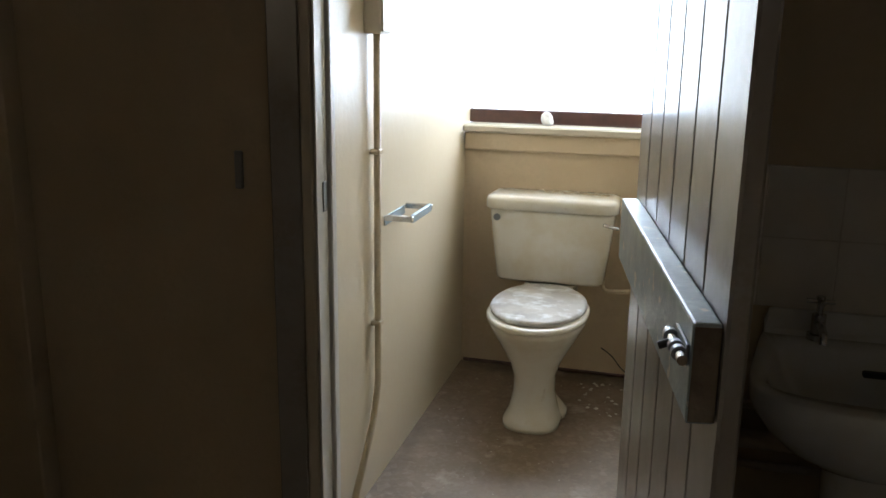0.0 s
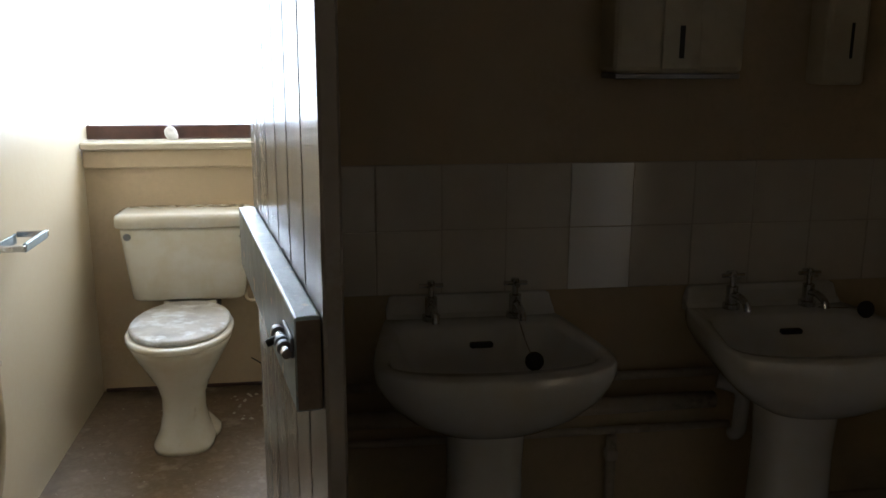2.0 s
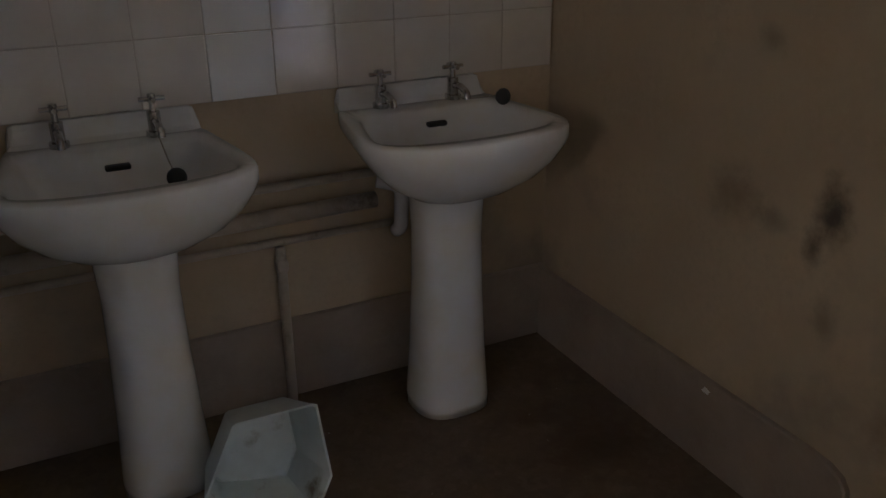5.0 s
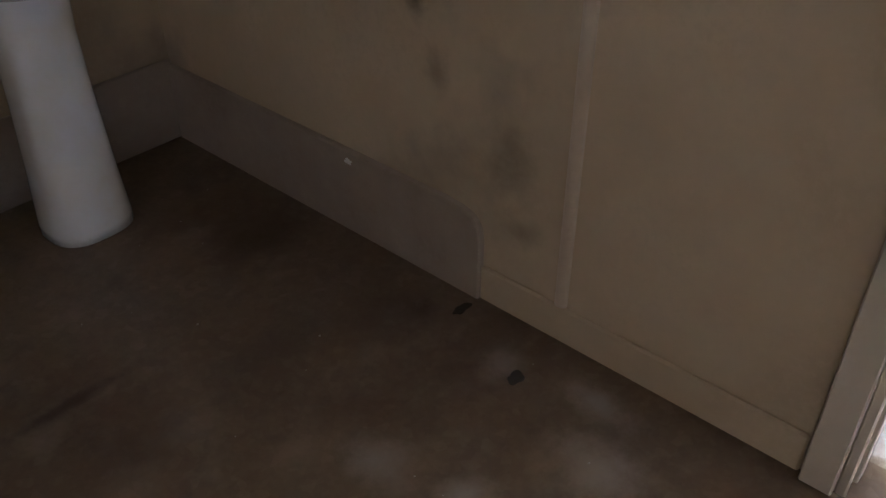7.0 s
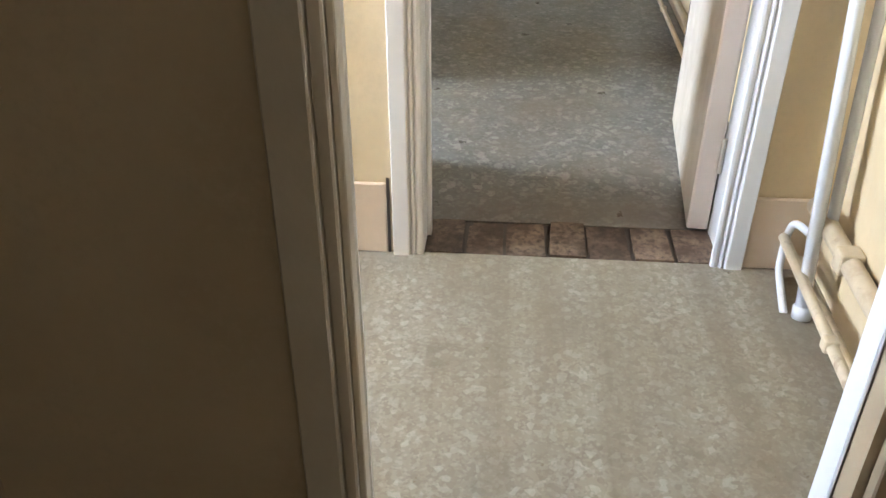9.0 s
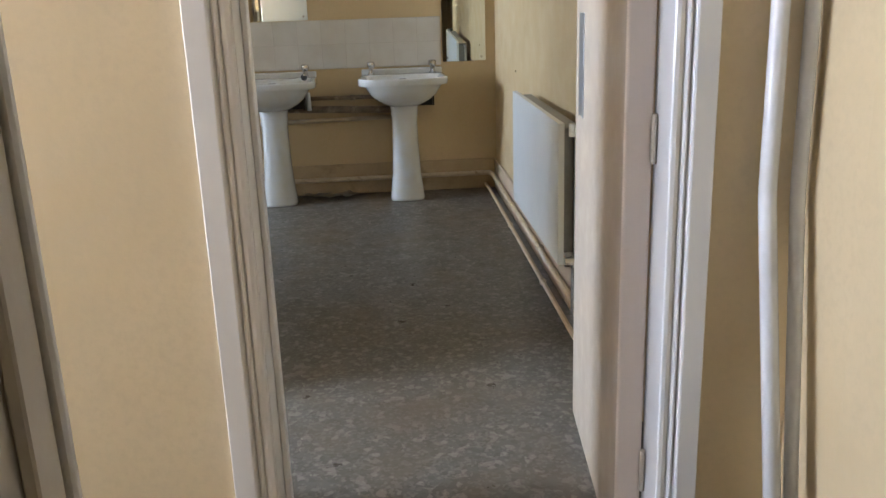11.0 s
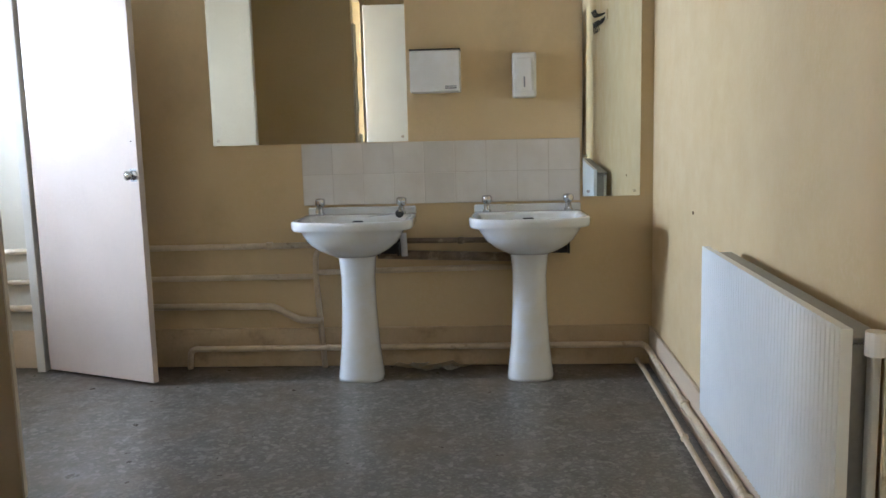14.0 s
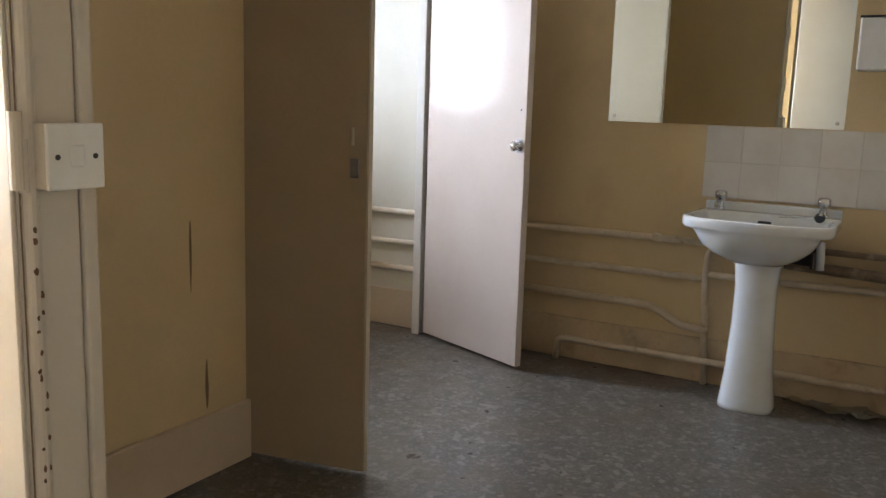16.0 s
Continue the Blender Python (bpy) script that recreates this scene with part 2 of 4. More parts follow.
M["pipe"] = material("cream_painted_pipe", (0.58, 0.49, 0.34), 0.35, second=(0.45, 0.36, 0.24), scale=12, fine=0.1, bump=0.3,
                     bump_scale=60, stain=(0.28, 0.20, 0.13), stain_scale=14, stain_range=(0.6, 0.72))
M["pipe_stained"] = material("rust_stained_pipe_paint", (0.27, 0.20, 0.135), 0.45, second=(0.14, 0.095, 0.06), scale=9, fine=0.15, bump=0.4,
                             bump_scale=50, stain=(0.44, 0.36, 0.25), stain_scale=10, stain_range=(0.55, 0.65))
M["pipe_gents"] = material("grubby_painted_pipe", (0.56, 0.50, 0.42), 0.35, second=(0.45, 0.39, 0.31), scale=12, fine=0.1, bump=0.3,
                           bump_scale=60, stain=(0.2, 0.15, 0.11), stain_scale=14, stain_range=(0.58, 0.72))
M["pipe_white"] = material("white_painted_pipe", (0.74, 0.76, 0.79), 0.25, second=(0.66, 0.67, 0.69), scale=10, bump=0.2)
M["rad"] = material("white_radiator_enamel", (0.80, 0.83, 0.85), 0.3, second=(0.76, 0.79, 0.81), scale=3)
M["plastic"] = material("white_plastic", (0.74, 0.73, 0.70), 0.3, second=(0.68, 0.66, 0.60), scale=8)
M["cream_plastic"] = material("cream_plastic", (0.62, 0.58, 0.46), 0.35, second=(0.54, 0.49, 0.37), scale=8)
M["bin"] = material("pale_green_plastic", (0.60, 0.67, 0.68), 0.4, second=(0.52, 0.58, 0.58), scale=12, stain=(0.2, 0.18, 0.14),
                    stain_scale=12, stain_range=(0.6, 0.75))
M["brick"] = material("worn_brown_brick", (0.075, 0.046, 0.030), 0.8, second=(0.25, 0.175, 0.115), scale=8, fine=0.25, bump=0.6,
                      bump_scale=50, random_tone=0.25)
M["mortar"] = material("dark_mortar", (0.07, 0.055, 0.045), 0.95, bump=0.5)
M["mould"] = material("black_mould", (0.04, 0.033, 0.026), 0.8)
M["crack"] = material("bare_brown_plaster", (0.20, 0.14, 0.08), 0.9, bump=0.4)
M["rust"] = material("rusty_bare_metal", (0.17, 0.075, 0.035), 0.8, second=(0.08, 0.04, 0.02), scale=90, bump=0.3)
M["paper"] = material("white_tissue", (0.8, 0.8, 0.8), 0.9, bump=0.4)
M["debris"] = material("plaster_crumbs", (0.55, 0.52, 0.46), 0.9, random_tone=0.3)
M["vinyl"] = vinyl("speckled_grey_vinyl", (0.118, 0.110, 0.101), (0.075, 0.063, 0.053), (0.33, 0.31, 0.28), 0.42, (0.135, 0.100, 0.066), 0.34, 0.0, 48.0)
M["hall_vinyl"] = vinyl("speckled_beige_vinyl", (0.275, 0.243, 0.185), (0.185, 0.158, 0.115), (0.46, 0.43, 0.36), 0.42, (0.19, 0.155, 0.105), 0.34, 0.5, 66.0, 0.2)
M["gents_floor"] = vinyl("stained_brown_vinyl", (0.165, 0.118, 0.074), (0.11, 0.076, 0.048), (0.25, 0.195, 0.14), 0.22, (0.085, 0.047, 0.026), 0.36, 0.0, 45.0, 0.75)
M["wc_floor"] = vinyl("dusty_beige_vinyl", (0.175, 0.122, 0.076), (0.10, 0.066, 0.038), (0.42, 0.36, 0.285), 0.14, (0.26, 0.20, 0.14), 0.5, 0.0, 40.0, 0.95)



def with_spots(src, name, dark, spots, floor=False):
    """A copy of a paint with soft spots of one colour: (x, y, z, radius, height stretch, strength)."""
    m = M[src].copy()
    m.name = name
    nt = m.node_tree
    b = nt.nodes["Principled BSDF"]
    link = b.inputs["Base Color"].links[0]
    colour = link.from_socket
    geo = nt.nodes.new("ShaderNodeNewGeometry")
    wob = node(nt, "ShaderNodeTexNoise", Scale=14.0, Detail=6.0, Roughness=0.65)
    nt.links.new(geo.outputs["Position"], wob.inputs["Vector"])
    for x, y, z, r, st, power in spots:
        sub = nt.nodes.new("ShaderNodeVectorMath")
        sub.operation = "SUBTRACT"
        sub.inputs[1].default_value = (x, y, z)
        nt.links.new(geo.outputs["Position"], sub.inputs[0])
        sc = nt.nodes.new("ShaderNodeVectorMath")
        sc.operation = "MULTIPLY"
        sc.inputs[1].default_value = (1 / r, 1 / (r * st), 0) if floor else (0, 1 / r, 1 / (r * st))
        nt.links.new(sub.outputs[0], sc.inputs[0])
        ln = nt.nodes.new("ShaderNodeVectorMath")
        ln.operation = "LENGTH"
        nt.links.new(sc.outputs[0], ln.inputs[0])
        add = nt.nodes.new("ShaderNodeMath")
        add.operation = "MULTIPLY_ADD"
        add.inputs[1].default_value = 1.6
        nt.links.new(wob.outputs["Fac"], add.inputs[0])
        nt.links.new(ln.outputs["Value"], add.inputs[2])
        mr = nt.nodes.new("ShaderNodeMapRange")
        mr.interpolation_type = "SMOOTHSTEP"
        mr.inputs["From Min"].default_value = 2.0
        mr.inputs["From Max"].default_value = 0.7
        mr.inputs["To Max"].default_value = power
        nt.links.new(add.outputs[0], mr.inputs["Value"])
        mx = nt.nodes.new("ShaderNodeMix")
        mx.data_type = "RGBA"
        nt.links.new(mr.outputs["Result"], mx.inputs["Factor"])
        nt.links.new(colour, mx.inputs["A"])
        mx.inputs["B"].default_value = (*dark, 1)
        colour = mx.outputs["Result"]
    nt.links.new(colour, b.inputs["Base Color"])
    return m


M["gents_stained"] = with_spots("gents", "mould_stained_wall_paint", (0.06, 0.05, 0.035),
                                ((3.85, .95, .72, .055, 1.6, .95), (3.85, .985, .64, .03, 2.0, .8), (3.85, 1.20, .68, .10, .8, .45), (3.85, 1.09, .66, .07, .5, .35),
                                 (3.85, .93, .50, .04, 1.5, .45), (3.85, .74, .38, .07, 1.4, .4), (3.85, .70, .22, .06, .7, .4), (3.85, 1.16, 1.02, .05, .8, .4),
                                 (3.85, .62, 1.0, .04, .8, .3)))
# Darker brown spots at the toilet's foot and along the walls.
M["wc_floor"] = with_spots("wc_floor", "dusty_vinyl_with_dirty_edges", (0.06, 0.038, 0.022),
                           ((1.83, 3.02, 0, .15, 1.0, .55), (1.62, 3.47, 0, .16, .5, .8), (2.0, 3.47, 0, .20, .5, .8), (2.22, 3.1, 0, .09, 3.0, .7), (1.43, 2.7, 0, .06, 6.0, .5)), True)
M["gents_floor"] = with_spots("gents_floor", "dusty_stained_brown_vinyl", (0.38, 0.33, 0.28),
                              ((3.75, .425, 0, .05, 1.8, .75), (3.62, .33, 0, .09, 1.2, .75), (3.415, .464, 0, .06, 1.0, .8), (3.37, .642, 0, .06, 1.5, .7),
                               (3.71, .63, 0, .07, .8, .55), (3.5, .2, 0, .12, .6, .5)), True)
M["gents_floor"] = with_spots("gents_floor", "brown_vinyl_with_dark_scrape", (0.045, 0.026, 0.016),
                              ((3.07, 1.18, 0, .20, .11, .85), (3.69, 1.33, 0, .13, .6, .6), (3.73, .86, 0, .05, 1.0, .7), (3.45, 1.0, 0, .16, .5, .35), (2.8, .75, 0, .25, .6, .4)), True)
M["gents_floor"] = with_spots("gents_floor", "brown_vinyl_with_pale_scuffs", (0.30, 0.225, 0.15),
                              ((3.30, .76, 0, .10, .7, .45), (3.20, .95, 0, .07, .8, .4), (3.36, .57, 0, .09, .8, .5), (3.58, .39, 0, .10, .7, .5), (3.05, .90, 0, .08, .7, .4),
                               (2.95, 1.36, 0, .12, .6, .3), (3.5, 1.45, 0, .10, .8, .3)), True)
# Brown dirt, with the doorway's shade and the wall's reflection painted in.
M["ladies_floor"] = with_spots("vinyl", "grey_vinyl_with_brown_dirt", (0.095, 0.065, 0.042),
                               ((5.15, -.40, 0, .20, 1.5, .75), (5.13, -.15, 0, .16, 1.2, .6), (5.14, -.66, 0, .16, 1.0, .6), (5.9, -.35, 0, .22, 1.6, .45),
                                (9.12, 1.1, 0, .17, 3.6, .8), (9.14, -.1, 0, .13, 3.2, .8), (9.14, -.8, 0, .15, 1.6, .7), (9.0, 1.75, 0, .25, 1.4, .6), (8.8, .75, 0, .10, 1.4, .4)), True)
mm = bpy.data.materials.new("mirror_glass")
mm.use_nodes = True
mm.node_tree.nodes["Principled BSDF"].inputs["Metallic"].default_value = 1.0
mm.node_tree.nodes["Principled BSDF"].inputs["Roughness"].default_value = 0.01
mm.node_tree.nodes["Principled BSDF"].inputs["Base Color"].default_value = (0.80, 0.84, 0.80, 1)
M["mirror"] = mm
gm = bpy.data.materials.new("frosted_window_glass")
gm.use_nodes = True
gb = gm.node_tree.nodes["Principled BSDF"]
gb.inputs["Transmission Weight"].default_value = 1.0
gb.inputs["Roughness"].default_value = 0.25
gb.inputs["IOR"].default_value = 1.3
M["glass"] = gm


# ---- mesh helpers ----
def part(name, bm, mat, parent=None, label="", smooth=False):
    me = bpy.data.meshes.new(name)
    bmesh.ops.recalc_face_normals(bm, faces=bm.faces)
    bm.to_mesh(me)
    bm.free()
    if smooth:
        for p in me.polygons:
            p.use_smooth = True
    me.materials.append(M[mat])
    ob = new(name, me)
    if parent:
        ob.parent = parent
    if label:
        ob["label"] = label
    return ob


room = Vector((0, 0, 0))


def thing(name, label, category, where=(0, 0, 0), rz=0, group=""):
    ob = new(name)
    ob.matrix_basis = pose(where[0] + room.x, where[1] + room.y, where[2], 0, 0, rz)
    ob.empty_display_size = 0.1
    return tagged(ob, label, category, group)


def box(x0, x1, y0, y1, z0, z1, bevel=0.0, bm=None, seg=1):
    bm2 = bmesh.new()
    bmesh.ops.create_cube(bm2, size=1)
    for v in bm2.verts:
        v.co = Vector(((x0 + x1) / 2 + v.co.x * (x1 - x0), (y0 + y1) / 2 + v.co.y * (y1 - y0), (z0 + z1) / 2 + v.co.z * (z1 - z0)))
    if bevel:
        bmesh.ops.bevel(bm2, geom=bm2.edges[:], offset=bevel, segments=seg, affect="EDGES", profile=0.5)
    if bm is None:
        return bm2
    return merge(bm, bm2)


def merge(bm, other):
    me = bpy.data.meshes.new("tmp")
    other.to_mesh(me)
    other.free()
    bm.from_mesh(me)
    bpy.data.meshes.remove(me)
    return bm


def rings(loops, cap0=True, cap1=True, bm=None):
    """A skin over loops of equally many points."""
    bm = bm or bmesh.new()
    rows = [[bm.verts.new(p) for p in loop] for loop in loops]
    n = len(rows[0])
    for a, b in zip(rows, rows[1:]):
        for i in range(n):
            bm.faces.new((a[i], a[(i + 1) % n], b[(i + 1) % n], b[i]))
    if cap0:
        bm.faces.new(rows[0][::-1])
    if cap1:
        bm.faces.new(rows[-1])
    return bm


def tube(points, r, n=12, bm=None, bend=0.0):
    """A round pipe along a line of points; bend rounds its corners."""
    pts = [Vector(p) for p in points]
    if bend:
        out = [pts[0]]
        for a, b, c in zip(pts, pts[1:], pts[2:]):
            d = min(bend, (a - b).length / 2, (c - b).length / 2)
            p, q = b + (a - b).normalized() * d, b + (c - b).normalized() * d
            for k in range(6):
                s = k / 5
                out.append(p * (1 - s) ** 2 + b * 2 * s * (1 - s) + q * s * s)
        pts = out + [pts[-1]]
    loops = []
    up = None
    for i, p in enumerate(pts):
        d = (pts[min(i + 1, len(pts) - 1)] - pts[max(i - 1, 0)]).normalized()
        if up is None:
            up = d.orthogonal().normalized()
        up = (up - d * up.dot(d)).normalized()
        side = d.cross(up)
        loops.append([p + (up * math.cos(2 * math.pi * k / n) + side * math.sin(2 * math.pi * k / n)) * r for k in range(n)])
    return rings(loops, bm=bm)


def oval(cx, cy, z, rx, ry, n=36, power=2.0):
    out = []
    for k in range(n):
        a = 2 * math.pi * k / n
        c, s = math.cos(a), math.sin(a)
        out.append((cx + rx * math.copysign(abs(c) ** (2 / power), c), cy + ry * math.copysign(abs(s) ** (2 / power), s), z))
    return out


def profile(points, length, axis="z"):
    """Extrudes a closed outline (x, y) by a length upwards."""
    return rings([[(x, y, 0) for x, y in points], [(x, y, length) for x, y in points]])


def structure(name, bm, mat, label):
    ob = part(name, bm, mat, None, label)
    ob.location = room
    return tagged(ob, label, "", "", "structure")


H = 2.5
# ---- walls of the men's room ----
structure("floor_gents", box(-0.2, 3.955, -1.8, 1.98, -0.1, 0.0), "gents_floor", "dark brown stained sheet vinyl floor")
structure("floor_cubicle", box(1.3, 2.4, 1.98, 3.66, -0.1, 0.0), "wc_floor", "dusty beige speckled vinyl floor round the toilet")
bm = box(-0.1, 0.0, -0.85, 1.93, 0, H)
box(-0.1, 0.0, -1.7, -1.45, 0, H, bm=bm)
box(-0.1, 0.0, -1.45, -0.85, 0, 1.25, bm=bm)
box(-0.1, 0.0, -1.45, -0.85, 2.05, H, bm=bm)
structure("wall_gents_west", bm, "gents", "grubby cream painted wall")
structure("wall_gents_south", box(-0.1, 3.855, -1.8, -1.7, 0, H), "gents", "grubby cream painted wall")
structure("wall_basins", box(2.26, 3.855, 1.935, 2.03, 0, H), "gents", "grubby cream painted block wall behind the basins")
bm = box(3.855, 3.955, -0.01, 2.72, 0, H)
box(3.855, 3.955, -1.8, -0.78, 0, H, bm=bm)
box(3.855, 3.955, -0.78, -0.01, 2.04, H, bm=bm)
structure("wall_gents_east", bm, "gents_stained", "cream painted boarded wall with mould stains")
structure("wall_cubicle_west", box(1.31, 1.41, 1.90, 3.66, 0, H), "cream_pale", "smooth cream painted cubicle wall")
structure("wall_cubicle_east", box(2.26, 2.34, 2.03, 3.66, 0, H), "cream_pale", "cream painted cubicle wall")
bm = box(0.70, 1.44, 1.80, 1.90, 2.0, H)
box(1.37, 1.485, 1.80, 1.90, 0, H, bm=bm)
box(0.0, 0.66, 1.80, 1.90, 0, H, bm=bm)
box(1.53, 2.20, 1.80, 1.90, 2.02, H, bm=bm)
box(2.20, 2.26, 1.80, 2.03, 0, H, bm=bm)
structure("wall_cubicle_front", bm, "gents", "painted timber cubicle front")
bm = box(1.31, 2.34, 3.52, 3.66, 0, 0.985)
box(1.31, 2.34, 3.52, 3.66, 2.25, H, bm=bm)
structure("wall_window_gents", bm, "cubicle_wall", "cream painted wall under the toilet window")
structure("ceiling_gents", box(-0.2, 4.0, -1.8, 3.66, H, H + 0.1), "ceiling", "off-white painted ceiling")

# ---- corridor ----
structure("floor_corridor", box(3.955, 4.905, -1.2, 2.72, -0.1, 0.0), "hall_vinyl", "worn beige speckled vinyl floor")
structure("wall_corridor_south", box(3.955, 5.07, -1.15, -1.05, 0, H), "cream", "cream painted wall behind the corridor pipes")
bm = box(3.855, 4.03, 2.52, 2.62, 0, H)
box(4.83, 5.07, 2.52, 2.62, 0, H, bm=bm)
box(4.03, 4.83, 2.52, 2.62, 0, 0.95, bm=bm)
box(4.03, 4.83, 2.52, 2.62, 2.15, H, bm=bm)
structure("wall_corridor_north", bm, "cream", "cream painted wall at the corridor's end")
structure("ceiling_corridor", box(4.0, 4.99, -1.2, 2.72, H, H + 0.1), "ceiling", "off-white painted ceiling")

# ---- walls of the ladies' room ----
bm = box(4.905, 5.075, 0.0, 2.52, 0, H)
box(4.905, 5.075, -1.15, -0.830, 0, H, bm=bm)
box(4.905, 5.075, -0.830, 0.0, 2.04, H, bm=bm)
structure("wall_ladies_west", bm, "cream", "cream painted wall with the ladies' doorway")
room = Vector((0.12, 0.06, 0))
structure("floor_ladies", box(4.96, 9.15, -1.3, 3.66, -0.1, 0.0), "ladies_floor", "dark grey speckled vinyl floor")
structure("wall_ladies_south", box(4.957, 9.167, -1.177, -1.077, 0, H), "ladies_cream", "cream painted wall behind the radiator")
structure("wall_ladies_east", box(9.067, 9.167, -1.077, 2.085, 0, H), "ladies_cream", "cream painted wall behind the basins")
structure("wall_ladies_cubicle", box(9.067, 9.167, 2.0855, 3.66, 0, H), "pale_wall", "pale painted wall inside the open cubicle")
bm = box(5.88, 6.0, 0.80, 2.62, 0, H)
box(4.957, 5.35, 0.80, 2.62, 0, H, bm=bm)
box(5.35, 5.88, 0.80, 0.90, 2.36, H, bm=bm)
structure("wall_passage", bm, "ladies_cream", "cream painted wall beside the switch")
bm = box(5.35, 5.88, 2.52, 2.62, 0, 0.80)
box(5.35, 5.88, 2.52, 2.62, 2.10, H, bm=bm)
structure("wall_passage_end", bm, "ladies_cream", "cream painted wall under the passage window")
structure("wall_ladies_inner", box(6.0, 7.30, 1.72, 1.80, 0, H), "ladies_cream", "shaded cream painted wall with cracks")
structure("wall_ladies_lobby", box(7.22, 7.30, 1.80, 3.52, 0, H), "ladies_cream", "cream painted wall")
bm = box(7.22, 9.067, 3.52, 3.62, 0, 1.18)
box(7.22, 9.067, 3.52, 3.62, 2.12, H, bm=bm)
box(7.22, 7.42, 3.52, 3.62, 1.18, 2.12, bm=bm)
box(7.82, 8.19, 3.52, 3.62, 1.18, 2.12, bm=bm)
box(8.52, 9.067, 3.52, 3.62, 1.18, 2.12, bm=bm)
structure("wall_window_ladies", bm, "ladies_cream", "cream painted window wall")
structure("ceiling_ladies", box(4.87, 9.17, -1.3, 3.66, H, H + 0.1), "ceiling", "off-white painted ceiling")
room = Vector((0, 0, 0))
structure("ground", box(-40, 50, -40, 60, -0.4, -0.2), "hall_vinyl", "ground outside")


# ---- windows ----
def window(name, x0, x1, z0, z1, y, mat, label):
    w = tagged(thing(name, label, "window", ((x0 + x1) / 2, y, z0)), kind="structure")
    hw, h = (x1 - x0) / 2, z1 - z0
    part("bottom_rail", box(-hw, hw, 0, 0.06, 0, 0.055, 0.004), mat, w)
    part("top_rail", box(-hw, hw, 0, 0.06, h - 0.05, h, 0.004), mat, w)
    for s in (-1, 1):
        a, b = sorted((s * hw, s * (hw - 0.045)))
        part("stile", box(a, b, 0.001, 0.059, 0.055, h - 0.05, 0.003), mat, w)
    p = part("pane", box(-hw + 0.04, hw - 0.04, 0.026, 0.032, 0.05, h - 0.045), "glass", w, "frosted pane")
    p.visible_shadow = False
    return w


window("window_1", 1.335, 2.335, 1.045, 2.25, 3.60, "brownwood", "dark brown framed frosted toilet window")
room = Vector((0.12, 0.06, 0))
window("window_2", 8.15, 8.56, 1.165, 1.955, 3.54, "brownwood", "brown framed frosted window of the ladies' room")
window("window_2_light", 8.15, 8.56, 1.96, 2.13, 3.54, "brownwood", "narrow top light over the frosted window")
# The lobby window is added only to let the side fill in.
window("side_fill_window", 7.41, 7.83, 1.165, 2.13, 3.54, "brownwood", "unseen brown framed window added for the ladies' side fill")
window("window_4", 5.35, 5.88, 0.80, 2.10, 2.54, "white", "white framed window at the passage end")
room = Vector((0, 0, 0))
window("window_3", 4.03, 4.83, 0.95, 2.15, 2.54, "white", "white framed window at the corridor's end")
bm = box(1.412, 2.258, 3.465, 3.60, 1.015, 1.045, 0.006)
structure("window_sill", bm, "trim", "cream painted window sill with a rounded nosing")
structure("sill_moulding", box(1.412, 2.258, 3.49, 3.519, 0.94, 1.014, 0.008, seg=2), "cubicle_wall", "cream painted moulding below the sill")


# ---- door frames ----
def architrave(name, x, y0, y1, z1, side, width, mat, label):
    """Moulded surround on a wall that faces along x: two legs and a head. side: -1 faces west, 1 east."""
    a = tagged(thing(name, label, "door frame", (x, (y0 + y1) / 2, 0)), kind="structure")
    hw = (y1 - y0) / 2

    def strip(lo, hi, z0, z1_, s):
        w = hi - lo
        shape = ((0, .001), (0, .009), (.03, .012), (.12, .0135), (.21, .012), (.235, .008), (.25, .008), (.27, .014), (.32, .0165), (.37, .014), (.39, .0085),
                 (.405, .0085), (.42, .014), (.45, .019), (.50, .021), (.97, .021), (1, .018), (1, .001))
        pts = [(side * d, lo + f * w if s > 0 else hi - f * w) for f, d in shape]
        return rings([[(x_, y_, z) for x_, y_ in pts] for z in (z0, z1_)])
    part("leg", strip(hw, hw + width, 0, z1 + width, 1), mat, a)
    # The south leg has corridor daylight in its colour.
    part("leg", strip(-hw - width, -hw, 0, z1 + width, -1), "daylit_white", a)
    xs = sorted((0, side * 0.024))
    part("head", box(xs[0], xs[1], -hw + .001, hw - .001, z1, z1 + width, 0.003), mat, a)
    return a


def plain_architrave(name, x, side, mat, label):
    a = tagged(thing(name, label, "door frame", (x, -0.3885, 0)), kind="structure")
    f0, f1 = sorted((side * 0.0005, side * 0.026))
    g0, g1 = sorted((side * 0.0005, side * 0.012))
    for s in (-1, 1):
        a0, a1 = sorted((s * 0.388, s * 0.446))
        # South legs are coloured for corridor daylight outside and for shade inside.
        part("leg", box(f0, f1, a0, a1, 0, 2.09, 0.003), mat if s > 0 else "daylit_white" if side > 0 else "tan", a)
        if s > 0:
            part("bead", box(g0, g1, 0.368, 0.3875, 0, 2.03, 0.003), mat, a)
    part("head", box(f0, f1, -0.387, 0.387, 2.03, 2.09, 0.003), mat, a)
    return a


plain_architrave("door_frame_gents_inner", 3.854, -1, "trim", "plain yellowed gloss painted architrave round the doorway")
plain_architrave("door_frame_gents_outer", 3.956, 1, "white", "plain white gloss architrave on the corridor side")
architrave("door_frame_ladies_outer", 4.904, -0.785, -0.018, 2.03, -1, 0.081, "white", "moulded white gloss architrave of the ladies' doorway")


def lining(name, x0, x1, y0, y1, z1, mat, label, stop):
    a = tagged(thing(name, label, "door frame", (x0, y0, 0)), kind="structure")
    w, d = y1 - y0, x1 - x0
    part("jamb", box(0, d, w - 0.001, w + 0.02, 0, z1), mat, a)
    # South jamb coloured as if lit from the corridor.
    part("jamb", box(0, d, -0.017, 0.001, 0, z1), "daylit_white", a)
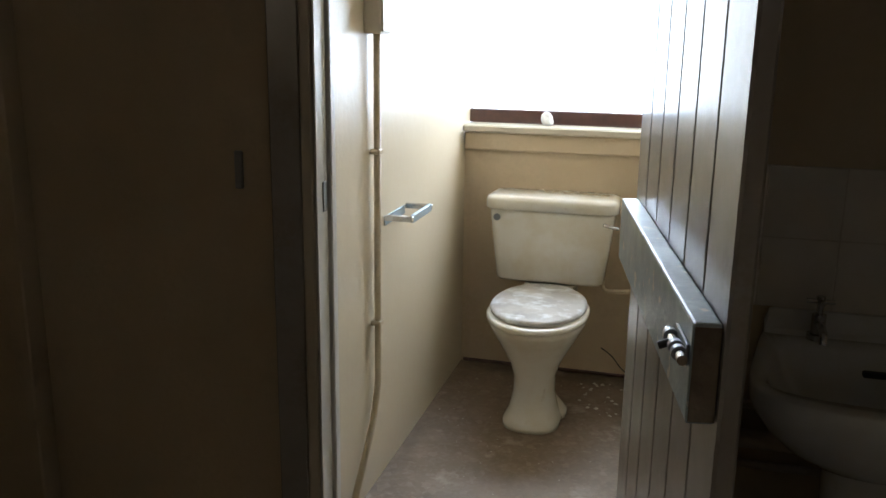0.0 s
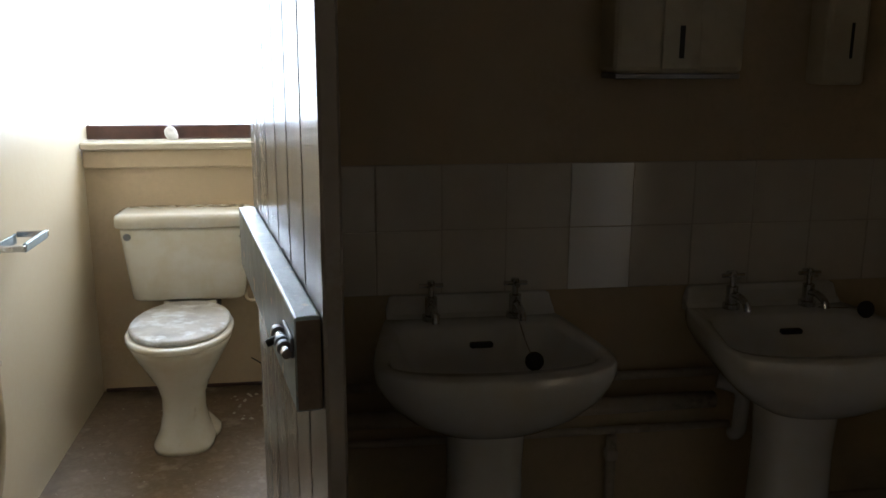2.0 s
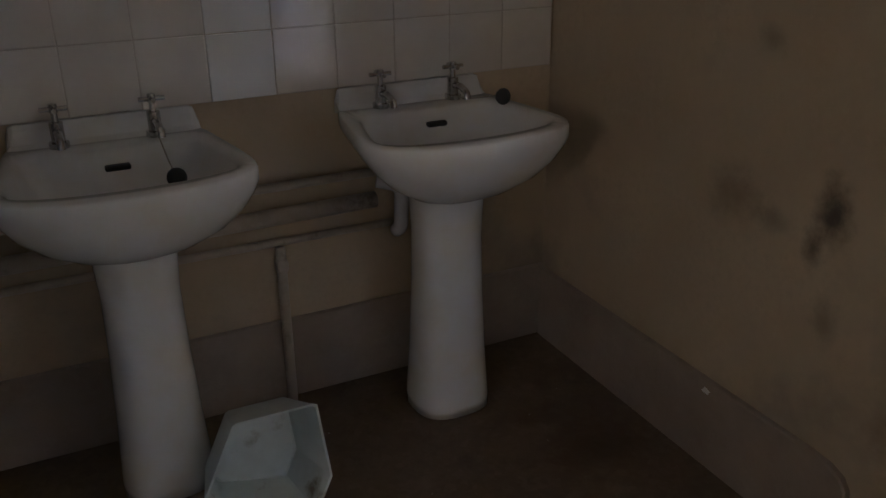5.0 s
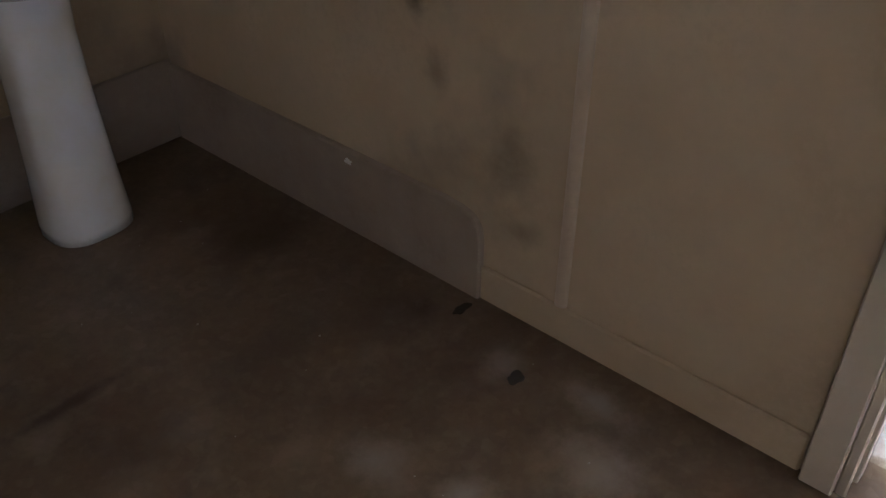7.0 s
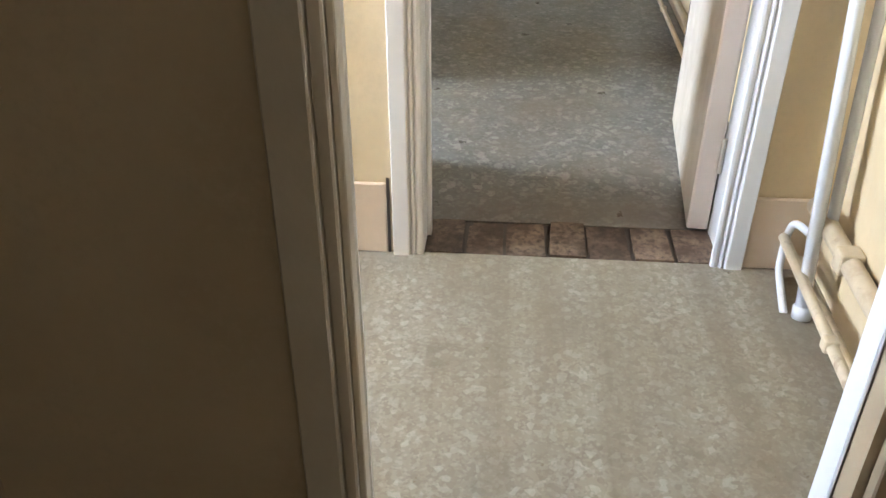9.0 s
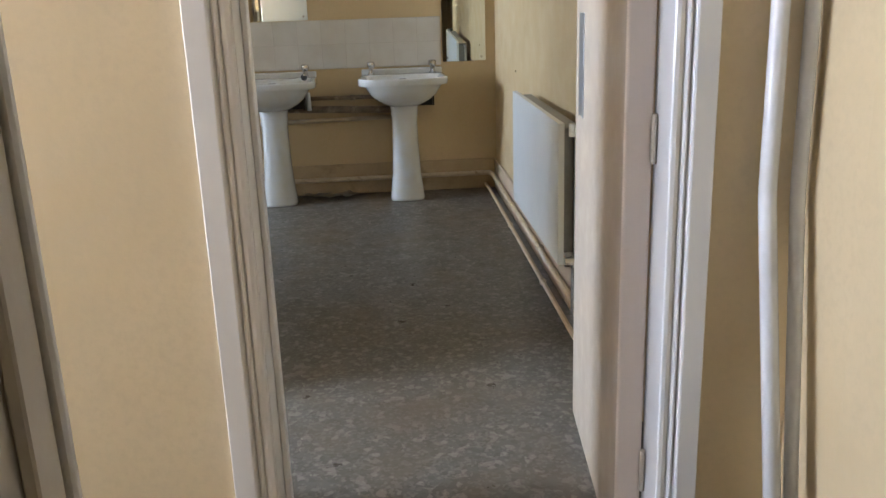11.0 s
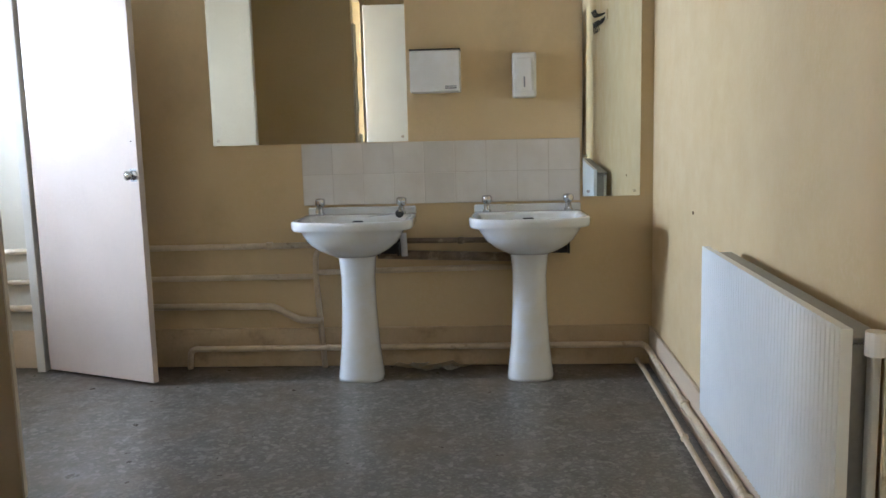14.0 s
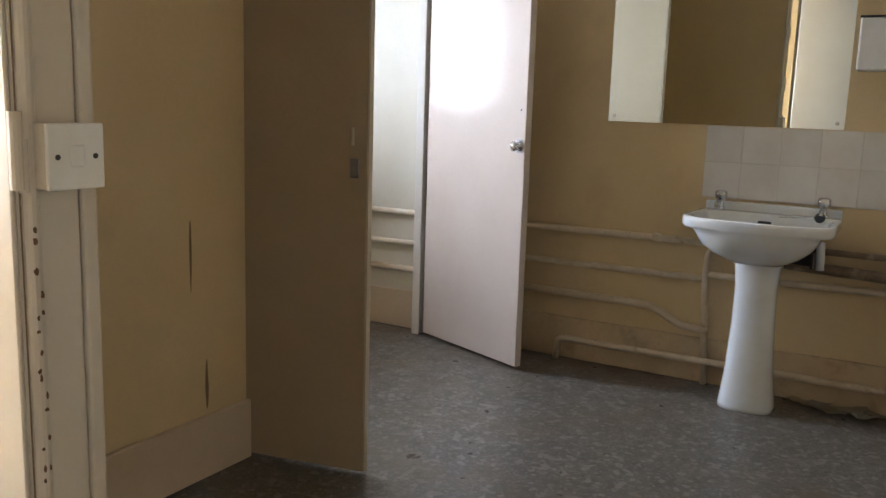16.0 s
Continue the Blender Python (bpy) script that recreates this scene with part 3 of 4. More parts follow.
    part("stop", box(stop, stop + 0.035, w - 0.013, w - 0.0015, 0, z1, 0.002), mat, a)
    part("head", box(0, d, 0.002, w - 0.002, z1, z1 + 0.012), mat, a)
    return a


lg = tagged(thing("door_lining_gents", "yellowed painted door lining, south jamb coloured by its light", "door frame", (3.857, -0.765, 0)), kind="structure")
part("jamb", box(0, 0.096, 0.752, 0.773, 0, 2.028), "trim", lg)
part("stop", box(0.03, 0.065, 0.740, 0.7515, 0, 2.028, 0.002), "trim", lg)
# South jamb: tan paints its shaded part, a white strip its lit edge.
part("jamb", box(0, 0.096, -0.02, 0.001, 0, 2.028), "tan", lg, "door jamb coloured tan for its shade")
part("facing", box(0.050, 0.1085, 0.0015, 0.009, 0, 2.028, 0.003), "daylit_white", lg, "thin white strip added for the jamb's lit edge")
part("head", box(0, 0.096, 0.002, 0.751, 2.028, 2.04), "trim", lg)
lining("door_lining_ladies", 4.907, 5.073, -0.812, -0.018, 2.028, "white", "white gloss painted door lining", 0.08)

# cubicle frame in the men's room
cf = tagged(thing("door_frame_cubicle", "grey-white gloss painted timber frame of the toilet cubicle", "door frame", (1.485, 1.80, 0)), kind="structure")
part("post", box(-0.110, -0.032, -0.018, -0.001, 0, 2.1, 0.004), "plank", cf)
part("bead", box(-0.031, -0.001, -0.024, -0.001, 0, 2.1, 0.006, seg=2), "trim", cf)
part("lining", box(0.0005, 0.006, -0.022, 0.040, 0, 2.02, 0.002), "white", cf)
part("stop", box(0.0005, 0.016, 0.041, 0.066, 0, 2.02, 0.003), "white", cf)
part("rebate", box(0.0005, 0.004, 0.067, 0.098, 0, 2.02, 0.001), "white", cf)
part("latch_keep", box(0.0062, 0.009, 0.010, 0.03, 1.0, 1.07, 0.001), "steel", cf, "rusted steel keep")


# Unseen window, added as an opening for the west fill lamp.
ww = tagged(thing("west_fill_window", "unseen white framed window added for the gents' fill", "window", (-0.06, -1.15, 1.25)), kind="structure")
part("bottom_rail", box(-0.03, 0.03, -0.30, 0.30, 0, 0.05, 0.003), "white", ww)
part("top_rail", box(-0.03, 0.03, -0.30, 0.30, 0.75, 0.80, 0.003), "white", ww)
for s in (-1, 1):
    a0, a1 = sorted((s * 0.30, s * 0.26))
    part("stile", box(-0.029, 0.029, a0, a1, 0.051, 0.749, 0.003), "white", ww)
gp = part("pane", box(-0.004, 0.004, -0.26, 0.26, 0.05, 0.75), "glass", ww, "frosted pane")
gp.visible_shadow = False


# ---- doors ----
def plank_door(where, rz):
    d = thing("plank_door", "open grey painted ledged plank door of the toilet cubicle", "door", where, rz)
    n, w, t = 6, 0.845, 0.026
    for i in range(n):
        a, b = -w + i * w / n, -w + (i + 1) * w / n
        part("plank", box(-t, 0, a + 0.0015, b - 0.0015, 0.02, 1.98, 0.004), "plank", d)
    part("rail", box(-t - 0.034, -t - 0.0005, -w + 0.015, -0.045, 0.965, 1.088, 0.004, seg=2), "ledge", d, "thick chipped blue-grey middle rail")
    # Thin plate added to paint the shade on the rail's end.
    part("rail_end", box(-t - 0.032, -t - 0.002, -w + 0.0125, -w + 0.0145, 0.969, 1.084, 0.0005), "end_shade", d, "end of the rail, coloured grey-brown for its shade")
    part("rail", box(-t - 0.022, -t - 0.0005, -w + 0.015, -0.045, 0.12, 0.24, 0.003), "plank", d)
    part("rail", box(-t - 0.022, -t - 0.0005, -w + 0.015, -0.045, 1.78, 1.90, 0.003), "plank", d)
    bolt = part("bolt", box(-t - 0.038, -t - 0.0345, -w + 0.022, -w + 0.100, 1.034, 1.060, 0.001), "steel", d, "dark steel barrel bolt")
    part("bolt_bar", tube([(-t - 0.045, -w + 0.004, 1.047), (-t - 0.045, -w + 0.108, 1.047)], 0.0062), "chrome", bolt)
    part("bolt_knob", tube([(-t - 0.045, -w + 0.070, 1.047), (-t - 0.062, -w + 0.070, 1.040)], 0.0050), "dark", bolt)
    for y in (-w + 0.026, -w + 0.046, -w + 0.086):
        part("bolt_guide", tube([(-t - 0.045, y, 1.047), (-t - 0.045, y + 0.010, 1.047)], 0.0092), "steel", bolt)
    for z in (0.18, 1.84):
        part("hinge", box(-t - 0.027, -t - 0.0225, -0.40, -0.002, z - 0.02, z + 0.02, 0.002), "steel", d)
    return d


plank_door((2.218, 1.790, 0), 9.6)

gd = thing("cubicle_door", "closed brown-grey flush door of the neighbouring cubicle", "door", (0.68, 1.80, 0))
part("leaf", box(0.0, 0.68, 0.03, 0.065, 0.02, 1.99, 0.003), "gents", gd)
part("latch", box(0.585, 0.605, 0.018, 0.0295, 1.04, 1.13, 0.003), "steel", gd, "dark steel latch")
part("frame_post", box(-0.055, -0.002, -0.03, 0.06, 0, 2.05, 0.004), "gents", gd)


def flush_door(name, label, where, rz, width, thick, mat, height=1.985):
    """Hinged at its origin, its leaf runs along +x and its face is at y = 0, towards -y."""
    d = thing(name, label, "door", where, rz)
    part("leaf", box(0.003, width, 0.0, thick, 0.012, height, 0.002), mat, d)
    return d


def hinge(parent, x, y, z, mat="steel"):
    h = part("hinge", tube([(x, y, z - 0.045), (x, y, z + 0.045)], 0.007), mat, parent, "painted steel butt hinge")
    part("hinge_flap", box(x + 0.004, x + 0.034, y + 0.001, y + 0.004, z - 0.045, z + 0.045, 0.0008), mat, h)
    return h


# ladies' entrance door, open against the south side
ld = thing("entrance_door", "open pinkish-white flush entrance door with a small sign", "door", (5.062, -0.747, 0), -5.0)
part("leaf", box(0.003, 0.748, -0.058, 0.0, 0.012, 2.0, 0.007, seg=3), "entrance_door", ld)
part("push_plate", box(0.585, 0.670, 0.0005, 0.0025, 0.960, 1.232, 0.0005), "steel", ld, "grey steel push plate")
sg = part("sign", box(0.247, 0.377, 0.0005, 0.0035, 1.273, 1.316, 0.006), "plastic", ld, "small white sign reading LADIES")
fc = bpy.data.curves.new("lettering", "FONT")
fc.body = "LADIES"
fc.size = 0.026
fc.extrude = 0.0004
fc.align_x, fc.align_y = "CENTER", "CENTER"
fc.materials.append(M["dark"])
lt = new("lettering", fc)
lt.parent = sg
lt.matrix_basis = pose(0.312, 0.0042, 1.295, 90, 0, 180)
for z in (0.25, 1.0, 1.75):
    part("hinge", tube([(-0.006, -0.058, z - 0.05), (-0.006, -0.058, z + 0.05)], 0.006), "trim", ld, "painted butt hinge")

room = Vector((0.12, 0.06, 0))
# cubicle doors of the ladies' room
ang = math.degrees(math.atan2(1.363 - 2.045, 8.725 - 9.0))
cd = thing("cubicle_door", "open glossy pinkish-white cubicle door with a small chrome knob", "door", (9.0, 2.045, 0), ang)
part("leaf", box(0.003, 0.722, -0.018, 0.018, 0.015, 1.99, 0.002), "door", cd)
k = part("knob", rings([oval(0, 0, z, r, r, 16) for z, r in ((0, .024), (.004, .024), (.006, .010), (.020, .010), (.026, .020), (.040, .023), (.048, .012))]), "chrome", cd, "small chrome knob", True)
k.matrix_basis = pose(0.69, -0.018, 1.03, 90, 0, 0)
part("screw", tube([(0.69, -0.0185, 1.19), (0.69, -0.0205, 1.19)], 0.004, 8), "dark", cd)
part("escutcheon", box(0.67, 0.71, -0.0195, -0.0182, 1.0, 1.06, 0.0005), "steel", cd)
structure("cubicle_post", box(8.975, 9.066, 2.07, 2.115, 0, 2.1, 0.003), "white", "white painted cubicle frame post")

ang = math.degrees(math.atan2(1.280 - 1.74, 7.410 - 7.315))
td = thing("cubicle_door", "open tan painted cubicle door seen in shade", "door", (7.315, 1.74, 0), ang)
part("leaf", box(0.003, 0.446, -0.016, 0.016, 0.012, 2.25, 0.002), "tan", td)
part("pull", box(0.396, 0.404, -0.028, -0.0165, 1.075, 1.13, 0.002), "trim", td, "small cream pull")
part("lock", box(0.391, 0.421, -0.022, -0.0165, 0.975, 1.035, 0.002), "steel", td, "dark steel lock")
part("latch", tube([(0.426, 0.0165, 1.005), (0.426, 0.045, 1.005)], 0.009), "chrome", td, "small chrome latch knob")
part("edge_strip", box(0.4465, 0.452, -0.015, 0.015, 0.012, 2.25, 0.001), "trim", td)

structure("cubicle_frame", box(7.3005, 7.322, 1.768, 1.835, 0, 2.25, 0.002), "tan", "tan painted cubicle frame post")
lt = thing("door_latch", "small chrome door latch on the painted cubicle frame", "latch", (7.3005, 1.865, 1.115))
part("plate", box(0, .004, -.02, .02, 0, .035, .001), "chrome", lt)
part("knob", tube([(.0045, 0, .018), (.035, 0, .018)], .010, 12), "chrome", lt)

# passage opening beside the switch
sf = tagged(thing("door_frame_passage", "cream painted door stile with old painted hinges", "door frame", (5.88, 0.7985, 0)), kind="structure")
part("stile", box(0.0, 0.093, -0.012, -0.001, 0, 2.1, 0.003), "trim", sf)
part("bead", box(0.094, 0.119, -0.018, -0.001, 0, 2.1, 0.005, seg=2), "trim", sf)
part("jamb", box(-0.008, -0.0005, -0.010, 0.10, 0, 2.03, 0.002), "trim", sf)
part("round_bead", tube([(0.018, -0.010, 0), (0.018, -0.010, 2.1)], 0.0125, 14), "trim", sf, "paint-clogged round bead")
for z in (0.30, 1.14, 1.42, 1.80):
    hg = part("hinge", tube([(-0.004, -0.020, z - 0.05), (-0.004, -0.020, z + 0.05)], 0.009), "trim", sf, "cream painted hinge")
    part("flap", box(0.004, 0.040, -0.0165, -0.0125, z - 0.028, z + 0.028, 0.001), "trim", hg)
pd = thing("passage_door", "narrow white gloss door folded back against the wall", "door", (5.345, 0.775, 0), -91)
part("leaf", box(0.003, 0.50, 0.0, 0.034, 0.012, 2.33, 0.003), "white", pd)
part("knob", tube([(0.45, 0.035, 1.02), (0.45, 0.075, 1.02)], 0.016), "chrome", pd, "small chrome knob")


# ---- skirtings and boards ----
def skirt(name, x0, x1, y0, y1, h, mat, label):
    return structure(name, box(x0, x1, y0, y1, 0.0, h, 0.004), mat, label)


room = Vector((0, 0, 0))
end = ((.797, 0), (.795, .150), (.801, .185), (.818, .207), (.85, .219), (.90, .224), (1.919, .224), (1.919, 0))
structure("skirting_gents_tall", rings([[(3.8545, y, z) for y, z in end], [(3.841, y, z) for y, z in end], [(3.838, y + (.003 if y < 1 else 0), max(0, z - .003)) for y, z in end]]),
          "gents_skirt", "tall grubby painted skirting with a rounded broken end")
skirt("skirting_gents_low", 3.843, 3.8545, 0.064, 0.795, 0.09, "gents", "low painted skirting")
skirt("skirting_basins", 2.27, 3.853, 1.920, 1.9345, 0.236, "gents_skirt", "painted skirting band under the basins")
bm = rings([[(3.8545 - 0.014 * math.sin(math.pi * k / 10) ** 0.7, 0.589 - 0.014 * math.cos(math.pi * k / 10), z) for k in range(11)] for z in (0.091, 2.2)])
structure("wall_batten", bm, "batten", "rounded painted cover strip")
structure("skirting_gap", box(4.897, 4.9045, 0.0715, 0.0785, 0.0, 0.225), "mortar", "dark open joint beside the architrave")
skirt("skirting_corridor", 4.893, 4.9045, 0.079, 1.2, 0.213, "peach", "cream painted skirting")
skirt("skirting_corridor", 4.893, 4.9045, -1.048, -0.862, 0.213, "peach", "cream painted skirting")
room = Vector((0.12, 0.06, 0))
skirt("skirting_ladies_inner", 6.002, 7.305, 1.700, 1.7195, 0.205, "peach", "cream painted skirting with a rounded end")
skirt("skirting_ladies_cubicle", 9.052, 9.0665, 2.086, 3.5, 0.205, "peach", "grubby pale skirting inside the open cubicle")
skirt("skirting_ladies_east", 9.052, 9.0665, -1.06, 2.085, 0.205, "shaded_skirt", "blotchy skirting under the pipes, browned for near-floor shade")
skirt("skirting_ladies_south", 5.82, 9.05, -1.0765, -1.060, 0.20, "peach", "cream painted skirting")
room = Vector((0, 0, 0))
skirt("skirting_cubicle", 1.42, 2.25, 3.512, 3.5195, 0.016, "brownwood", "dark painted floor edging")


# ---- sanitary ware ----
def basin_outline(z, half, front, back_half, grow=0.0, n=48):
    """Plan of a basin: straight back at y = 0, widening to the front corners, bowed front. Front is towards -y."""
    pts = []
    key = [(-back_half, 0), (-half * 0.985, -front * 0.62), (-half, -front * 0.80), (-half * 0.92, -front * 0.885), (-half * 0.5, -front * 0.975), (0, -front),
           (half * 0.5, -front * 0.975), (half * 0.92, -front * 0.885), (half, -front * 0.80), (half * 0.97, -front * 0.62), (back_half, 0)]
    seg = []
    for a, b in zip(key, key[1:] + key[:1]):
        seg.append((a, b, math.dist(a, b)))
    total = sum(s[2] for s in seg)
    for i in range(n):
        d = total * i / n
        for a, b, l in seg:
            if d <= l:
                f = d / l
                pts.append([a[0] + (b[0] - a[0]) * f, a[1] + (b[1] - a[1]) * f])
                break
            d -= l
    for _ in range(2):
        pts = [[(pts[i - 1][0] + 2 * pts[i][0] + pts[(i + 1) % n][0]) / 4, min(0, (pts[i - 1][1] + 2 * pts[i][1] + pts[(i + 1) % n][1]) / 4)] for i in range(n)]
    return [(x * (1 + grow), y * (1 + grow) - 0.0, z) for x, y in pts]


def scaled(loop, sx, sy, cy, z):
    return [(x * sx, cy + (y - cy) * sy, z) for x, y, _ in loop]


def tap(parent, x, y, z, cross=True):
    t = part("tap", tube([(x, y, z), (x, y, z + 0.012)], 0.021, 14), "chrome", parent, "tarnished chrome pillar tap")
    part("tap_body", tube([(x, y, z + 0.010), (x, y, z + 0.055)], 0.0145, 12), "chrome", t)
    part("spout", tube([(x, y, z + 0.035), (x, y - 0.045, z + 0.042), (x, y - 0.078, z + 0.030), (x, y - 0.082, z + 0.015)], 0.0085, 10, bend=0.02), "chrome", t)
    part("spindle", tube([(x, y, z + 0.055), (x, y, z + 0.078)], 0.007, 10), "chrome", t)
    if cross:
        part("cross_handle", tube([(x - 0.028, y, z + 0.083), (x + 0.028, y, z + 0.083)], 0.0055, 8), "chrome", t)
        part("cross_handle", tube([(x, y - 0.028, z + 0.0835), (x, y + 0.028, z + 0.0835)], 0.0055, 8), "chrome", t)
        part("cap", tube([(x, y, z + 0.076), (x, y, z + 0.094)], 0.009, 10), "chrome", t)
    else:
        part("handle", rings([oval(x, y, z + a, r, r, 14) for a, r in ((.040, .014), (.047, .022), (.052, .025), (.072, .026), (.080, .021), (.083, .008))]), "chrome", t, "", True)
    return t


def basin(name, label, where, rz, half, back_half, front, rim_z, foot_half, tap_x, flange, cross, mat, group):
    b = thing(name, label, "wash basin", where, rz, group)
    o = basin_outline(rim_z, half, front, back_half)
    cy = -front * 0.5
    if flange:
        low = ((1.0, 1.0, rim_z - 0.004), (1.005, 1.003, rim_z - 0.018), (1.0, 1.0, rim_z - 0.036), (0.985, 0.99, rim_z - 0.044), (0.86, 0.978, rim_z - 0.050), (0.81, 0.955, rim_z - 0.072),
               (0.73, 0.88, rim_z - 0.108), (0.60, 0.75, rim_z - 0.140), (0.46, 0.60, rim_z - 0.163), (0.34, 0.48, rim_z - 0.180))
    else:
        low = ((1.0, 1.0, rim_z - 0.005), (1.0, 1.0, rim_z - 0.03), (0.97, 0.98, rim_z - 0.05), (0.88, 0.92, rim_z - 0.085),
               (0.72, 0.8, rim_z - 0.125), (0.5, 0.62, rim_z - 0.160), (0.32, 0.45, rim_z - 0.178))
    loops = [scaled(o, sx, sy, cy if sy < 1 else cy, z) for sx, sy, z in low[::-1]]
    loops.append(scaled(o, 0.985, 0.985, cy, rim_z))
    bcy = -front * 0.60
    for s, z in ((0.90, rim_z - 0.004), (0.86, rim_z - 0.012)):
        loops.append([(x * s, bcy + (y - bcy) * (s * 0.76) - 0.0, z) for x, y, _ in o])
    for s, z in ((0.80, rim_z - 0.05), (0.68, rim_z - 0.09), (0.45, rim_z - 0.12), (0.12, rim_z - 0.13)):
        loops.append([(x * s, bcy + (y - bcy) * (s * 0.76), z) for x, y, _ in o])
    part("bowl", rings(loops), mat, b, "", True)
    if flange:
        part("upstand", box(-back_half * 0.985, back_half * 0.985, -0.026, -0.001, rim_z - 0.01, rim_z + 0.034, 0.009, seg=3), mat, b)
    else:
        ledge = [(-.046, rim_z - .012), (-.040, rim_z - .001), (-.030, rim_z + .008), (-.018, rim_z + .034), (-.010, rim_z + .046), (-.001, rim_z + .048), (-.001, rim_z - .012)]
        part("upstand", rings([[(u, y, z if z < rim_z else rim_z + (z - rim_z) * k) for y, z in ledge]
                               for u, k in ((-back_half * .99, .35), (-back_half * .95, .9), (-back_half * .9, 1), (back_half * .9, 1), (back_half * .95, .9), (back_half * .99, .35))]),
             mat, b, "raised china back ledge")
    part("overflow", box(-0.026, 0.026, bcy + front * 0.36 * 0.68 - 0.010, bcy + front * 0.36 * 0.68 + 0.008, rim_z - 0.034, rim_z - 0.022, 0.003), "dark", b)
    part("waste", tube([(0, bcy, rim_z - 0.1295), (0, bcy, rim_z - 0.1265)], 0.03, 16), "chrome", b)
    for s in (-1, 1):
        tap(b, s * tap_x, -0.055, rim_z, cross)
    pcy = -front * 0.46
    prof = ((0.0, 1.0, 1.06), (0.03, 1.0, 1.05), (0.2, 0.90, 0.97), (0.4, 0.82, 0.9), (0.56, 0.79, 0.88), (0.66, 0.84, 0.9), (0.74, 0.95, 1.0))
    if flange:
        prof = ((0.0, 1.04, 1.06), (0.02, 1.04, 1.06), (0.10, 0.95, 1.0), (0.2, 0.86, 0.93), (0.4, 0.77, 0.87), (0.56, 0.75, 0.86), (0.66, 0.82, 0.9), (0.74, 0.95, 1.0))
    ploops = [oval(0, pcy, z * (rim_z - 0.13) / 0.74, foot_half * a, 0.095 * c, 32, 2.7) for z, a, c in prof]
    part("pedestal", rings(ploops), mat, b, "tapering china pedestal", True)
    return b


def plug(parent, x, y, z, a, up=False):
    """A rubber plug on a ball chain from the point a."""
    pl = part("plug", rings([oval(0, 0, q, r, r, 16) for q, r in ((0, .017), (.010, .021), (.013, .021), (.016, .008))]), "dark", parent, "black rubber plug", True)
    pl.matrix_basis = pose(x, y, z, 80 if up else 70, 0, 0)
    mid = ((a[0] + x) / 2, (a[1] + y) / 2, (a[2] + z) / 2 - (0 if up else 0.004))
    part("chain", tube([a, mid, (x, y, z + 0.005)], 0.0018, 6, bend=0.02), "chrome", parent)


gb1 = basin("wash_basin", "grubby white pedestal basin with cross-head taps and hanging plug", (2.68, 1.934, 0), 0, 0.255, 0.205, 0.46, 0.785, 0.105, 0.10, False, True, "china", "gents' basins")
plug(gb1, 0.105, -0.225, 0.735, (0.10, -0.10, 0.79))
gb2 = basin("wash_basin", "grubby white pedestal basin with its plug lying on the rim", (3.423, 1.934, 0), 0, 0.255, 0.205, 0.46, 0.785, 0.105, 0.10, False, True, "china", "gents' basins")
plug(gb2, 0.185, -0.155, 0.802, (0.11, -0.09, 0.79), True)
room = Vector((0.12, 0.06, 0))
lb1 = basin("wash_basin", "white shouldered pedestal basin with a plug chained at its tap", (9.057, 0.376, 0), -90, 0.292, 0.278, 0.455, 0.797, 0.108, 0.205, True, False, "china", "ladies' basins")
plug(lb1, 0.20, -0.10, 0.80, (0.05, -0.13, 0.792), True)
lb2 = basin("wash_basin", "white shouldered pedestal basin on a flared pedestal", (9.057, -0.455, 0), -90, 0.284, 0.268, 0.455, 0.797, 0.108, 0.20, True, False, "china", "ladies' basins")

room = Vector((0, 0, 0))
wc = thing("toilet", "old cream china toilet with a dusty grey seat lid", "toilet", (1.815, 3.505, 0))
lp = ((0.445, .205, .085), (0.455, .215, .092), (0.60, .232, .10), (0.72, .245, .104), (0.735, .243, .102))
part("cistern", rings([oval(-0.005, -0.105, z, rx, ry, 40, 7) for z, rx, ry in lp]), "old_china", wc, "", True)
part("cistern_lid", rings([oval(-0.005, -0.108, z, rx, ry, 40, 7) for z, rx, ry in ((.736, .256, .108), (.742, .262, .113), (.772, .262, .113), (.786, .255, .107), (.792, .235, .09))]), "old_china", wc, "thick cream cistern lid", True)
part("flush_button", tube([(-0.215, -0.212, 0.705), (-0.215, -0.216, 0.705)], 0.014, 16), "steel", wc, "dull round badge")
part("flush_lever", tube([(0.205, -0.205, 0.70), (0.205, -0.222, 0.70), (0.262, -0.228, 0.69)], 0.006, 10, bend=0.01), "chrome", wc)
pan = [oval(0, cy, z, rx, ry, 40, p) for z, cy, rx, ry, p in
       ((0.0, -.49, .108, .145, 2.8), (.016, -.49, .107, .144, 2.8), (.030, -.49, .098, .134, 2.6), (.06, -.485, .086, .124, 2.4), (.12, -.48, .076, .112, 2.2), (.18, -.47, .078, .118, 2.2),
        (.23, -.46, .096, .145, 2.1), (.29, -.45, .130, .195, 2.1), (.34, -.44, .158, .243, 2.1), (.375, -.44, .176, .266, 2.1), (.398, -.44, .181, .272, 2.1))]
part("pan", rings(pan), "old_china", wc, "", True)
part("foot_flange", rings([oval(.012, -.42, z, rx, ry, 32, 2.4) for z, rx, ry in ((0, .108, .095), (.018, .107, .094), (.035, .090, .08), (.070, .06, .06))]), "old_china", wc, "", True)
part("seat", rings([oval(0, -.45, z, rx, ry, 40, 2.1) for z, rx, ry in ((.399, .178, .266), (.403, .187, .275), (.417, .187, .275), (.423, .180, .266))]), "old_china", wc, "", True)
part("seat_lid", rings([oval(0, -.44, z, rx, ry, 40, 2.1) for z, rx, ry in ((.4235, .168, .245), (.427, .175, .253), (.438, .175, .253), (.445, .163, .24), (.448, .12, .19))]), "dust", wc, "dusty grey seat lid", True)
